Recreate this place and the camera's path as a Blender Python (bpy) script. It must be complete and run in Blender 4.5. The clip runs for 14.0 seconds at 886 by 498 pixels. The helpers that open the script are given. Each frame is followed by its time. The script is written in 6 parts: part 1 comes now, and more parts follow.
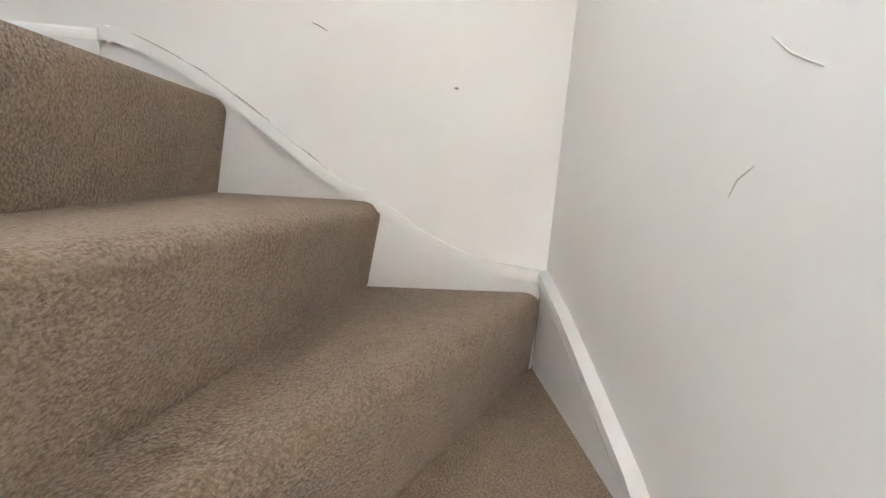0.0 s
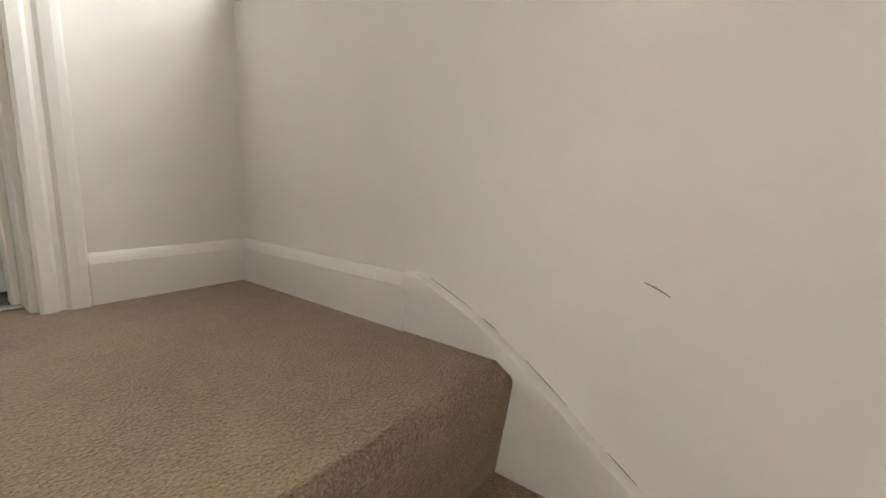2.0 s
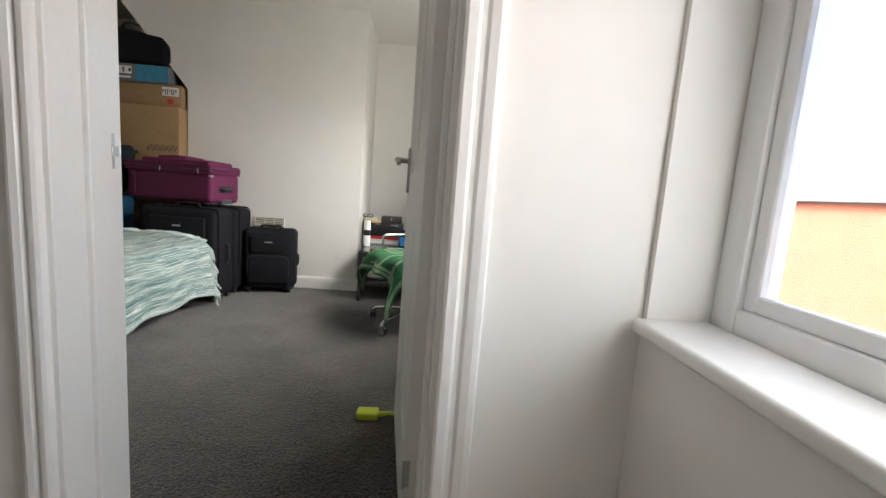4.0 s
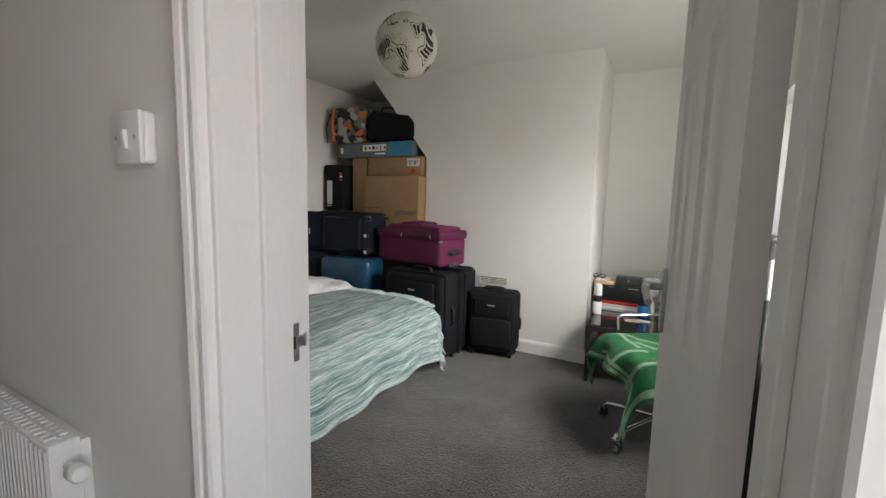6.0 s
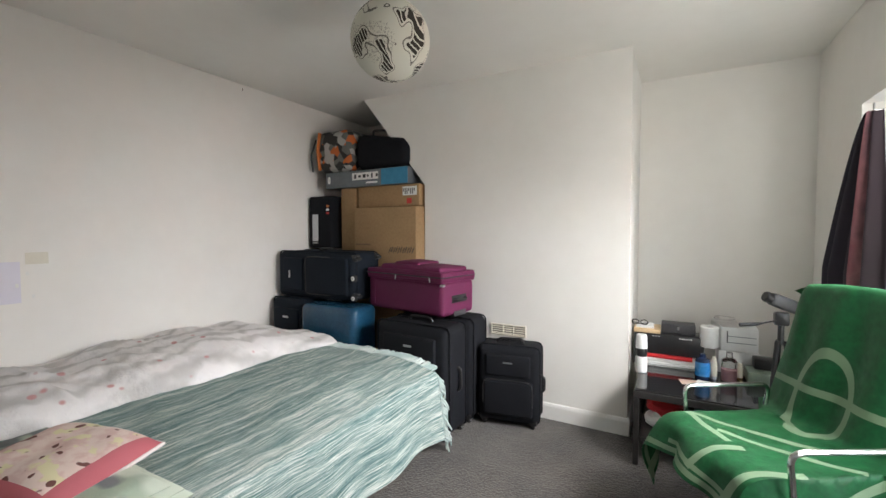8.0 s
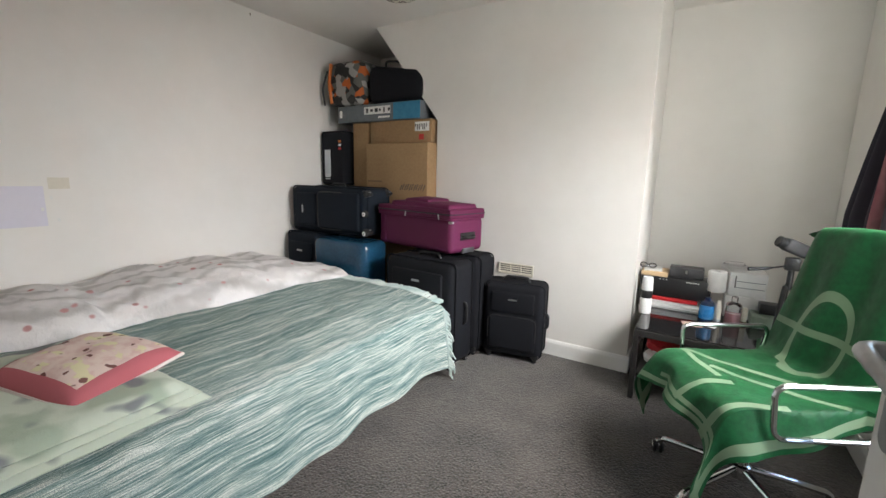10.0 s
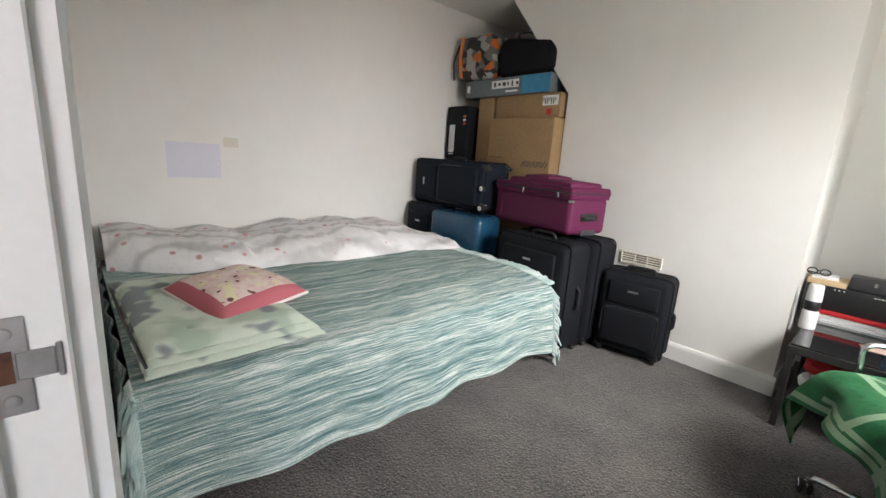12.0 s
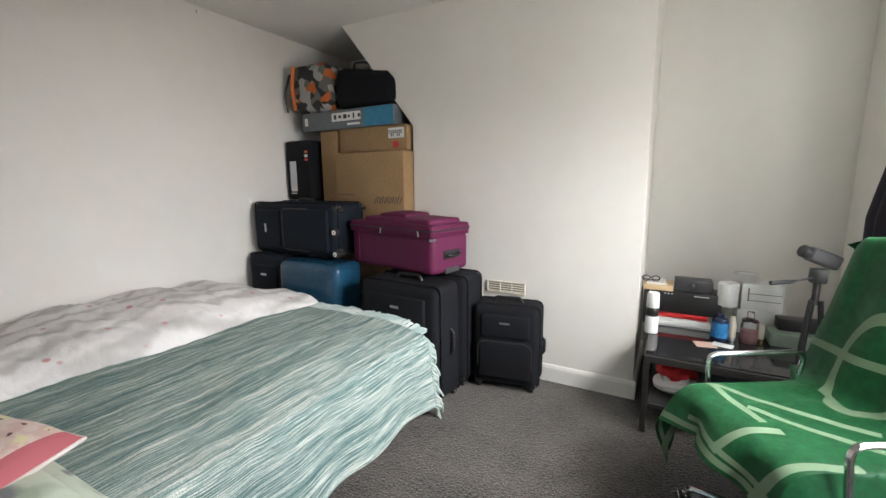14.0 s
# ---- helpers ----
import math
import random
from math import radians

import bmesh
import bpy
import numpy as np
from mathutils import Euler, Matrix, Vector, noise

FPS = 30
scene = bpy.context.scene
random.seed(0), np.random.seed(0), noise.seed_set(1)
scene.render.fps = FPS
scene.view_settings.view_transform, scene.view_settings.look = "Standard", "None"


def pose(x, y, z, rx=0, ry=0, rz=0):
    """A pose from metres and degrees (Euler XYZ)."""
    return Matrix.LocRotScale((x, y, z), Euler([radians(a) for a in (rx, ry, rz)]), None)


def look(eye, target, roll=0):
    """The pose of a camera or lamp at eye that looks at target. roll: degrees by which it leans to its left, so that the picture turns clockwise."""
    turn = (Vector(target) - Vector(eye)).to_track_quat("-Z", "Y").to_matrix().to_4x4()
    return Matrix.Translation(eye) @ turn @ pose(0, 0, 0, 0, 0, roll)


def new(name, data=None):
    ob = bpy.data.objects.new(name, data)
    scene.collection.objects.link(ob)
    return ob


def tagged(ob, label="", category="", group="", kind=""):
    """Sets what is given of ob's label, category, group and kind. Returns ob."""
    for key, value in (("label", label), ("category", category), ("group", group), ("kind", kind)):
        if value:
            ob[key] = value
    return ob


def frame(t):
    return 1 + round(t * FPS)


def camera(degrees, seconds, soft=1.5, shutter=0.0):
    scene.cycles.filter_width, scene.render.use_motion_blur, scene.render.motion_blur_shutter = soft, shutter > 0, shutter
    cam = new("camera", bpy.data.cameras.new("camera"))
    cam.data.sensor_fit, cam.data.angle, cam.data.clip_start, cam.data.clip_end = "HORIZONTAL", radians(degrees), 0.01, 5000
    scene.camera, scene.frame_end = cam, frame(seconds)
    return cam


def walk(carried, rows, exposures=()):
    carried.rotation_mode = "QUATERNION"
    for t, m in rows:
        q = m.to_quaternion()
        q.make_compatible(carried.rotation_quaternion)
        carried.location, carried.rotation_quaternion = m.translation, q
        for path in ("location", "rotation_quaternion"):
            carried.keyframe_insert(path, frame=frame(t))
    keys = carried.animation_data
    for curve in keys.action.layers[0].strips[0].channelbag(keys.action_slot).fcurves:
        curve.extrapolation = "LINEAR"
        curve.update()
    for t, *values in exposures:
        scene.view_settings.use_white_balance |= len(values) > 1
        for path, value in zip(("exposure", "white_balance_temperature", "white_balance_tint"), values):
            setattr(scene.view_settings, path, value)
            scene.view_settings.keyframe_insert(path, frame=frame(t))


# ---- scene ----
cam = camera(94.2, 14.0)
PATH = [
    (0, (-0.164, -0.185, -0.118), (1.803, -0.377, -0.487), 3.8),
    (0.5, (-0.068, -0.19, -0.085), (1.92, -0.222, -0.357), 4.1),
    (1, (0.041, -0.164, 0.061), (1.989, 0.218, -0.18), 1.9),
    (1.5, (0.127, -0.102, 0.219), (1.832, 0.9, -0.076), 0.9),
    (2, (0.197, -0.082, 0.275), (1.772, 1.106, -0.05), 1.7),
    (2.5, (0.293, -0.043, 0.405), (1.59, 1.446, 0.089), -0.7),
    (3, (0.287, 0.053, 0.499), (1.132, 1.842, 0.206), 2.8),
    (3.2, (0.286, 0.086, 0.605), (0.97, 1.946, 0.334), 3.5),
    (5.3, (0.278, 0.43, 1.085), (-0.309, 2.324, 0.821), 3.6),
    (5.5, (0.27, 0.478, 1.086), (-0.405, 2.342, 0.821), 3.6),
    (6, (0.211, 0.605, 1.249), (-0.729, 2.355, 1.021), 1.4),
    (6.5, (0.143, 0.724, 1.314), (-0.833, 2.469, 1.266), 0.7),
    (7, (0.009, 0.962, 1.325), (-0.713, 2.826, 1.275), -0.4),
    (7.5, (-0.004, 1.112, 1.273), (-0.836, 2.93, 1.296), 1.9),
    (8, (-0.044, 1.145, 1.275), (-1.022, 2.888, 1.194), -0.1),
    (8.5, (-0.041, 1.145, 1.262), (-1.014, 2.883, 1.082), 0.9),
    (8.7, (-0.046, 1.138, 1.253), (-1.026, 2.866, 1.02), 0.9),
    (10.8, (0.034, 1.178, 1.173), (-1.108, 2.769, 0.769), 3.6),
    (11, (0.02, 1.182, 1.151), (-1.24, 2.684, 0.756), 3.2),
    (11.5, (-0.002, 1.191, 1.145), (-1.477, 2.479, 0.737), 2.9),
    (12, (0.003, 1.193, 1.14), (-1.44, 2.509, 0.709), 3.9),
    (12.5, (0.002, 1.171, 1.203), (-1.091, 2.783, 0.748), 4.2),
    (13, (-0.047, 1.146, 1.251), (-0.702, 2.977, 0.786), 3.0),
    (13.5, (-0.091, 1.194, 1.256), (-0.685, 3.056, 0.832), 1.3),
    (14, (-0.152, 1.427, 1.255), (-1.11, 3.154, 0.938), -0.5),
]
EXPOSURES = [(0, 5.15, 6300, 10), (1.0, 5.0, 6500, 10), (1.5, 4.75, 6900, 10), (2.0, 4.35, 7300, 10), (2.5, 4.35, 7400, 10), (3.2, 3.95, 7000, 10), (5.3, 3.1, 6650, 10), (6.0, 3.3, 6600, 10), (6.5, 3.55, 6550, 11), (7.0, 3.8, 6500, 11), (11.0, 3.8, 6550, 11), (14.0, 3.8, 6500, 10)]
walk(cam, [(t, look(eye, target, roll)) for t, eye, target, roll in PATH], exposures=EXPOSURES)

# ---------- world and light ----------
world = bpy.data.worlds.new("world")
scene.world = world
world.use_nodes = True
wn = world.node_tree.nodes
sky = wn.new("ShaderNodeTexSky")
sky.sky_type, sky.sun_disc = "NISHITA", False
sky.sun_elevation, sky.sun_rotation = radians(42), radians(250)
sky.air_density, sky.dust_density, sky.ozone_density = 1.0, 4.0, 1.0
world.node_tree.links.new(sky.outputs[0], wn["Background"].inputs[0])
wn["Background"].inputs[1].default_value = 0.15

sun = new("sun", bpy.data.lights.new("sun", "SUN"))
sun.data.energy, sun.data.angle, sun.data.color = 0.8, radians(15), (1.0, 0.96, 0.91)
sun.matrix_world = look((-7.0, -2.5, 6.7), (0, 0, 0))


def window_light(name, x, y0, y1, z0, z1, watts, color, tilt, spread, swing=0.0):
    """Sky light standing in a window's opening, facing into the house."""
    lt = new(name, bpy.data.lights.new(name, "AREA"))
    lt.data.shape, lt.data.size, lt.data.size_y = "RECTANGLE", y1 - y0, z1 - z0
    lt.data.energy, lt.data.color, lt.data.spread = watts, color, radians(spread)
    eye = Vector((x, (y0 + y1) / 2, (z0 + z1) / 2))
    lt.matrix_world = look(eye, eye + Vector((-1, swing, -tilt)))
    return lt


window_light("landing_window_light", 0.90, 0.14, 0.66, 0.80, 1.85, 0.95, (1.0, 0.985, 0.965), 0.2, 170)
window_light("bedroom_window_light", 0.85, 2.28, 3.48, 1.36, 1.84, 1.85, (1.0, 0.98, 0.96), 0.70, 92)
window_light("bedroom_window_glow", 0.85, 2.4, 3.3, 0.60, 1.84, 1.85, (1.0, 1.0, 0.93), 0.0, 180, 0.8)


# ---------- materials ----------
def nodes_of(name, rough=0.6, metal=0.0, spec=0.5):
    m = bpy.data.materials.new(name)
    m.use_nodes = True
    b = m.node_tree.nodes["Principled BSDF"]
    b.inputs["Roughness"].default_value = rough
    b.inputs["Metallic"].default_value = metal
    b.inputs["Specular IOR Level"].default_value = spec
    return m, m.node_tree.nodes, m.node_tree.links, b


def noise_tex(n, l, scale, detail=4.0, coords=None, rough=0.6):
    t = n.new("ShaderNodeTexNoise")
    t.inputs["Scale"].default_value, t.inputs["Detail"].default_value = scale, detail
    t.inputs["Roughness"].default_value = rough
    if coords is not None:
        l.new(coords, t.inputs["Vector"])
    return t


def ramp(n, l, src, stops):
    r = n.new("ShaderNodeValToRGB")
    e = r.color_ramp.elements
    while len(e) < len(stops):
        e.new(0.5)
    for k, (p, c) in zip(e, stops):
        k.position, k.color = p, (*c, 1)
    l.new(src, r.inputs[0])
    return r


def bumped(n, l, b, sources, distance=0.002):
    """Chain bumps: (height socket, strength, distance)."""
    last = None
    for h, s, d in sources:
        k = n.new("ShaderNodeBump")
        k.inputs["Strength"].default_value, k.inputs["Distance"].default_value = s, d
        l.new(h, k.inputs["Height"])
        if last:
            l.new(last.outputs[0], k.inputs["Normal"])
        last = k
    l.new(last.outputs[0], b.inputs["Normal"])


def surface(name, dark, light, grain=40.0, blot=2.0, rough=0.6, bump=0.15, depth=0.002, metal=0.0, spec=0.4, blot_amount=0.5):
    """A surface with fine grain, broad blotches and relief, at real-world size."""
    m, n, l, b = nodes_of(name, rough, metal, spec)
    g = n.new("ShaderNodeNewGeometry").outputs["Position"]
    fine, broad = noise_tex(n, l, grain, 5, g), noise_tex(n, l, blot, 3, g)
    mix = n.new("ShaderNodeMix")
    mix.inputs[0].default_value = blot_amount
    l.new(fine.outputs["Fac"], mix.inputs[2])
    l.new(broad.outputs["Fac"], mix.inputs[3])
    r = ramp(n, l, mix.outputs[0], [(0.3, dark), (0.7, light)])
    l.new(r.outputs[0], b.inputs["Base Color"])
    rr = n.new("ShaderNodeMapRange")
    rr.inputs["To Min"].default_value, rr.inputs["To Max"].default_value = max(0.02, rough - 0.08), min(1, rough + 0.08)
    l.new(broad.outputs["Fac"], rr.inputs["Value"])
    l.new(rr.outputs[0], b.inputs["Roughness"])
    if bump:
        bumped(n, l, b, [(fine.outputs["Fac"], bump, depth)])
    return m


def plaster(name, dark, light):
    m, n, l, b = nodes_of(name, 0.75, 0, 0.25)
    g = n.new("ShaderNodeNewGeometry").outputs["Position"]
    broad, roll, fine = noise_tex(n, l, 1.3, 4, g), noise_tex(n, l, 9, 3, g), noise_tex(n, l, 260, 3, g)
    mix = n.new("ShaderNodeMix")
    mix.inputs[0].default_value = 0.3
    l.new(broad.outputs["Fac"], mix.inputs[2])
    l.new(roll.outputs["Fac"], mix.inputs[3])
    r = ramp(n, l, mix.outputs[0], [(0.3, dark), (0.7, light)])
    l.new(r.outputs[0], b.inputs["Base Color"])
    bumped(n, l, b, [(roll.outputs["Fac"], 0.12, 0.01), (fine.outputs["Fac"], 0.1, 0.001)])
    return m


def carpet(name, dark, light, tuft, pile):
    m, n, l, b = nodes_of(name, 0.95, 0, 0.1)
    g = n.new("ShaderNodeNewGeometry").outputs["Position"]
    broad, mid = noise_tex(n, l, 3.0, 4, g), noise_tex(n, l, 28, 3, g)
    fine = noise_tex(n, l, tuft, 3, g, 0.7)
    v = n.new("ShaderNodeTexVoronoi")
    v.inputs["Scale"].default_value = tuft
    l.new(g, v.inputs["Vector"])
    a = n.new("ShaderNodeMix")
    a.inputs[0].default_value = 0.18
    l.new(fine.outputs["Fac"], a.inputs[2])
    l.new(mid.outputs["Fac"], a.inputs[3])
    c = n.new("ShaderNodeMix")
    c.inputs[0].default_value = 0.24
    l.new(a.outputs[0], c.inputs[2])
    l.new(broad.outputs["Fac"], c.inputs[3])
    r = ramp(n, l, c.outputs[0], [(0.42, dark), (0.58, light)])
    l.new(r.outputs[0], b.inputs["Base Color"])
    b.inputs["Sheen Weight"].default_value = 0.25
    b.inputs["Sheen Roughness"].default_value = 0.6
    bumped(n, l, b, [(mid.outputs["Fac"], 0.08, pile), (v.outputs["Distance"], 0.5, pile), (fine.outputs["Fac"], 0.5, pile)])
    return m


def glass(name, tint=(0.9, 0.95, 0.95)):
    m, n, l, b = nodes_of(name, 0.02, 0, 0.5)
    b.inputs["Base Color"].default_value = (*tint, 1)
    b.inputs["Transmission Weight"].default_value = 1.0
    b.inputs["IOR"].default_value = 1.45
    return m


M_WALL = plaster("wall_paint", (0.76, 0.735, 0.70), (0.82, 0.80, 0.765))
M_CEIL = plaster("ceiling_paint", (0.76, 0.74, 0.70), (0.81, 0.79, 0.755))
M_GLOSS = surface("white_gloss_paint", (0.78, 0.765, 0.74), (0.84, 0.825, 0.80), 90, 3, 0.32, 0.05, 0.001, spec=0.5)
M_SATIN = surface("white_satin_paint", (0.76, 0.745, 0.72), (0.82, 0.805, 0.785), 60, 2.5, 0.42, 0.08, 0.001)
M_UPVC = surface("white_upvc", (0.8, 0.8, 0.8), (0.85, 0.85, 0.85), 30, 2, 0.3, 0.02, 0.0005)
M_BEIGE = carpet("beige_carpet", (0.205, 0.14, 0.088), (0.36, 0.26, 0.172), 230, 0.008)
M_GREY = carpet("grey_carpet", (0.008, 0.007, 0.0065), (0.100, 0.084, 0.073), 105, 0.010)
M_CHROME = surface("chrome", (0.62, 0.62, 0.63), (0.75, 0.75, 0.76), 60, 4, 0.14, 0.02, 0.0005, metal=1.0)
M_STEEL = surface("brushed_metal", (0.42, 0.42, 0.43), (0.55, 0.55, 0.56), 90, 5, 0.35, 0.05, 0.0005, metal=1.0)
M_ALU = surface("grey_powder_coat", (0.35, 0.35, 0.36), (0.42, 0.42, 0.43), 90, 5, 0.4, 0.03, 0.0005, metal=0.6)
M_BLACKCASE = surface("black_polyester", (0.0045, 0.005, 0.007), (0.011, 0.012, 0.016), 420, 3, 0.8, 0.35, 0.001, spec=0.2)
M_NAVYCASE = surface("navy_polyester", (0.005, 0.008, 0.014), (0.012, 0.018, 0.028), 420, 3, 0.8, 0.35, 0.001, spec=0.2)
M_PURPLE = surface("plum_polyester", (0.075, 0.006, 0.036), (0.145, 0.015, 0.07), 420, 3, 0.65, 0.3, 0.001, spec=0.35)
M_BLUEBAG = surface("blue_shiny_fabric", (0.008, 0.045, 0.095), (0.016, 0.08, 0.15), 60, 6, 0.24, 0.25, 0.003, spec=0.5)
M_BLACKP = surface("black_plastic", (0.012, 0.012, 0.013), (0.024, 0.024, 0.026), 80, 5, 0.4, 0.05, 0.0005)
M_DARKP = surface("dark_grey_plastic", (0.035, 0.035, 0.04), (0.06, 0.06, 0.065), 80, 5, 0.5, 0.05, 0.0005)
M_RUBBER = surface("black_rubber", (0.015, 0.015, 0.016), (0.03, 0.03, 0.03), 80, 5, 0.8, 0.05, 0.0005)
M_CARD = surface("brown_cardboard", (0.26, 0.165, 0.085), (0.36, 0.235, 0.125), 50, 3, 0.85, 0.08, 0.001, spec=0.2)
M_BLKFRAME = surface("black_coated_steel", (0.016, 0.015, 0.015), (0.03, 0.028, 0.027), 70, 5, 0.42, 0.05, 0.0005)
M_BRICK = surface("red_brick", (0.24, 0.065, 0.04), (0.36, 0.125, 0.08), 40, 2, 0.9, 0.3, 0.004)
M_MORTAR = surface("mortar", (0.42, 0.38, 0.33), (0.55, 0.5, 0.44), 60, 2, 0.95, 0.3, 0.003)
M_RENDERY = surface("yellow_render", (0.40, 0.33, 0.19), (0.48, 0.40, 0.25), 60, 1, 0.9, 0.2, 0.003)
M_PANE = glass("window_glass")
M_WHITEP = surface("white_plastic", (0.76, 0.76, 0.75), (0.83, 0.83, 0.82), 50, 4, 0.35, 0.02, 0.0005)


# ---------- mesh helpers ----------
def finish(name, bm, material, parent=None, label="", smooth=True, angle=35):
    me = bpy.data.meshes.new(name)
    bmesh.ops.recalc_face_normals(bm, faces=bm.faces)
    bm.to_mesh(me)
    bm.free()
    for mm in (material if isinstance(material, (list, tuple)) else [material]):
        me.materials.append(mm)
    if smooth:
        me.polygons.foreach_set("use_smooth", [True] * len(me.polygons))
        me.set_sharp_from_angle(angle=radians(angle))
    ob = new(name, me)
    if parent is not None:
        ob.parent = parent
    if label:
        ob["label"] = label
    return ob


def part(name, bm, material, parent, label="", smooth=True, angle=35):
    return finish(name, bm, material, parent, label, smooth, angle)


def thing(name, m, label, category, group=""):
    ob = new(name)
    ob.empty_display_size = 0.05
    ob.matrix_world = m
    return tagged(ob, label, category, group)


def struct(name, bm, material, label, category="structure", smooth=False):
    ob = finish(name, bm, material, None, "", smooth)
    return tagged(ob, label, category, "", "structure")


def bx(bm, x0, x1, y0, y1, z0, z1, bevel=0.0, seg=2, m=None):
    r = bmesh.ops.create_cube(bm, size=1.0)
    vs = r["verts"]
    for v in vs:
        v.co = Vector(((x0 + x1) / 2 + v.co.x * (x1 - x0), (y0 + y1) / 2 + v.co.y * (y1 - y0), (z0 + z1) / 2 + v.co.z * (z1 - z0)))
    if bevel:
        es = list({e for v in vs for e in v.link_edges})
        rr = bmesh.ops.bevel(bm, geom=es, offset=bevel, segments=seg, profile=0.5, affect="EDGES")
        vs = list({v for v in rr["verts"]} | {v for v in vs if v.is_valid})
    if m is not None:
        bmesh.ops.transform(bm, matrix=m, verts=[v for v in vs if v.is_valid])
    return vs


def box(x0, x1, y0, y1, z0, z1, bevel=0.0, seg=2, m=None):
    bm = bmesh.new()
    bx(bm, x0, x1, y0, y1, z0, z1, bevel, seg, m)
    return bm


def prism(bm, pts, axis, a, b):
    """Extrude a polygon of 2D points along an axis from a to b."""
    def at(p, c):
        return {"x": (c, p[0], p[1]), "y": (p[0], c, p[1]), "z": (p[0], p[1], c)}[axis]
    lo = [bm.verts.new(at(p, a)) for p in pts]
    hi = [bm.verts.new(at(p, b)) for p in pts]
    n = len(pts)
    bm.faces.new(lo[::-1])
    bm.faces.new(hi)
    for i in range(n):
        bm.faces.new((lo[i], lo[(i + 1) % n], hi[(i + 1) % n], hi[i]))
    return lo + hi


def tube(bm, pts, radius, sides=10, closed=False):
    """A round bar along points; radius a number or one per point."""
    pts = [Vector(p) for p in pts]
    n = len(pts)
    rings, ref = [], None
    for i, p in enumerate(pts):
        a = pts[(i - 1) % n] if (i or closed) else p
        c = pts[(i + 1) % n] if (i < n - 1 or closed) else p
        d = (c - a).normalized()
        if ref is None:
            ref = d.orthogonal().normalized()
        ref = (ref - d * ref.dot(d)).normalized()
        s = d.cross(ref)
        r = radius[i] if isinstance(radius, (list, tuple)) else radius
        rings.append([bm.verts.new(p + r * (math.cos(2 * math.pi * k / sides) * ref + math.sin(2 * math.pi * k / sides) * s)) for k in range(sides)])
    for i in range(n if closed else n - 1):
        a, c = rings[i], rings[(i + 1) % n]
        for k in range(sides):
            bm.faces.new((a[k], a[(k + 1) % sides], c[(k + 1) % sides], c[k]))
    if not closed:
        bm.faces.new(rings[0][::-1])
        bm.faces.new(rings[-1])
    return bm


def lathe(bm, profile, sides=24, m=None):
    """Turn a profile of (radius, height) about z."""
    rings = []
    vs = []
    for r, z in profile:
        if r < 1e-6:
            v = bm.verts.new((0, 0, z))
            rings.append([v])
            vs.append(v)
        else:
            ring = [bm.verts.new((r * math.cos(2 * math.pi * k / sides), r * math.sin(2 * math.pi * k / sides), z)) for k in range(sides)]
            rings.append(ring)
            vs += ring
    for a, c in zip(rings, rings[1:]):
        for k in range(sides):
            j = (k + 1) % sides
            if len(a) == 1 and len(c) == 1:
                continue
            if len(a) == 1:
                bm.faces.new((a[0], c[j], c[k]))
            elif len(c) == 1:
                bm.faces.new((a[k], a[j], c[0]))
            else:
                bm.faces.new((a[k], a[j], c[j], c[k]))
    if m is not None:
        bmesh.ops.transform(bm, matrix=m, verts=vs)
    return vs


def rounded(points, radius, seg=5):
    """A polyline with its inner corners rounded."""
    pts = [Vector(p) for p in points]
    out = [pts[0]]
    for a, p, c in zip(pts, pts[1:], pts[2:]):
        u, w = (a - p), (c - p)
        r = min(radius, u.length * 0.49, w.length * 0.49)
        s, e = p + u.normalized() * r, p + w.normalized() * r
        for i in range(seg + 1):
            t = i / seg
            out.append((1 - t) ** 2 * s + 2 * t * (1 - t) * p + t * t * e)
    out.append(pts[-1])
    return out


def sheet(bm, fn, nu, nv, thick=0.0, uv=True):
    """A cloth or cushion face: fn(u, v) for u, v in 0..1; thick gives it a back."""
    grid = [[bm.verts.new(fn(i / nu, j / nv)) for j in range(nv + 1)] for i in range(nu + 1)]
    layer = bm.loops.layers.uv.verify() if uv else None
    for i in range(nu):
        for j in range(nv):
            f = bm.faces.new((grid[i][j], grid[i + 1][j], grid[i + 1][j + 1], grid[i][j + 1]))
            if uv:
                for lp, (a, c) in zip(f.loops, ((i, j), (i + 1, j), (i + 1, j + 1), (i, j + 1))):
                    lp[layer].uv = (a / nu, c / nv)
    if thick:
        bmesh.ops.recalc_face_normals(bm, faces=bm.faces)
        bmesh.ops.solidify(bm, geom=bm.faces[:], thickness=thick)
    return grid


WX = 0.748      # window wall, inner face
DY0, DY1 = 1.0, 1.18   # door wall, landing face and bedroom face
JL, JR = -0.400, 0.325  # door opening
LX = -2.93      # far side wall of the bedroom
CY = 3.92       # chimney breast face
BY = 4.64       # alcove back wall
H = 2.4
SB = -0.52      # wall at the foot of the winder
LL = -2.0       # landing's closed end
NEWEL = Vector((-0.10, 0.14))
RISE = 0.19


# ---------- setting ----------
def holes_wall(name, x0, x1, y0, y1, z0, z1, openings, label):
    """Wall slab along y (thickness x0..x1) with openings (ya, yb, za, zb), in one mesh."""
    bm = bmesh.new()
    ys = sorted({y0, y1, *[o[0] for o in openings], *[o[1] for o in openings]})
    for a, c in zip(ys, ys[1:]):
        hole = [o for o in openings if o[0] <= a + 1e-6 and o[1] >= c - 1e-6]
        if hole:
            bx(bm, x0, x1, a, c, z0, hole[0][2])
            bx(bm, x0, x1, a, c, hole[0][3], z1)
        else:
            bx(bm, x0, x1, a, c, z0, z1)
    bmesh.ops.remove_doubles(bm, verts=bm.verts, dist=1e-5)
    return struct(name, bm, M_WALL, label, "wall")


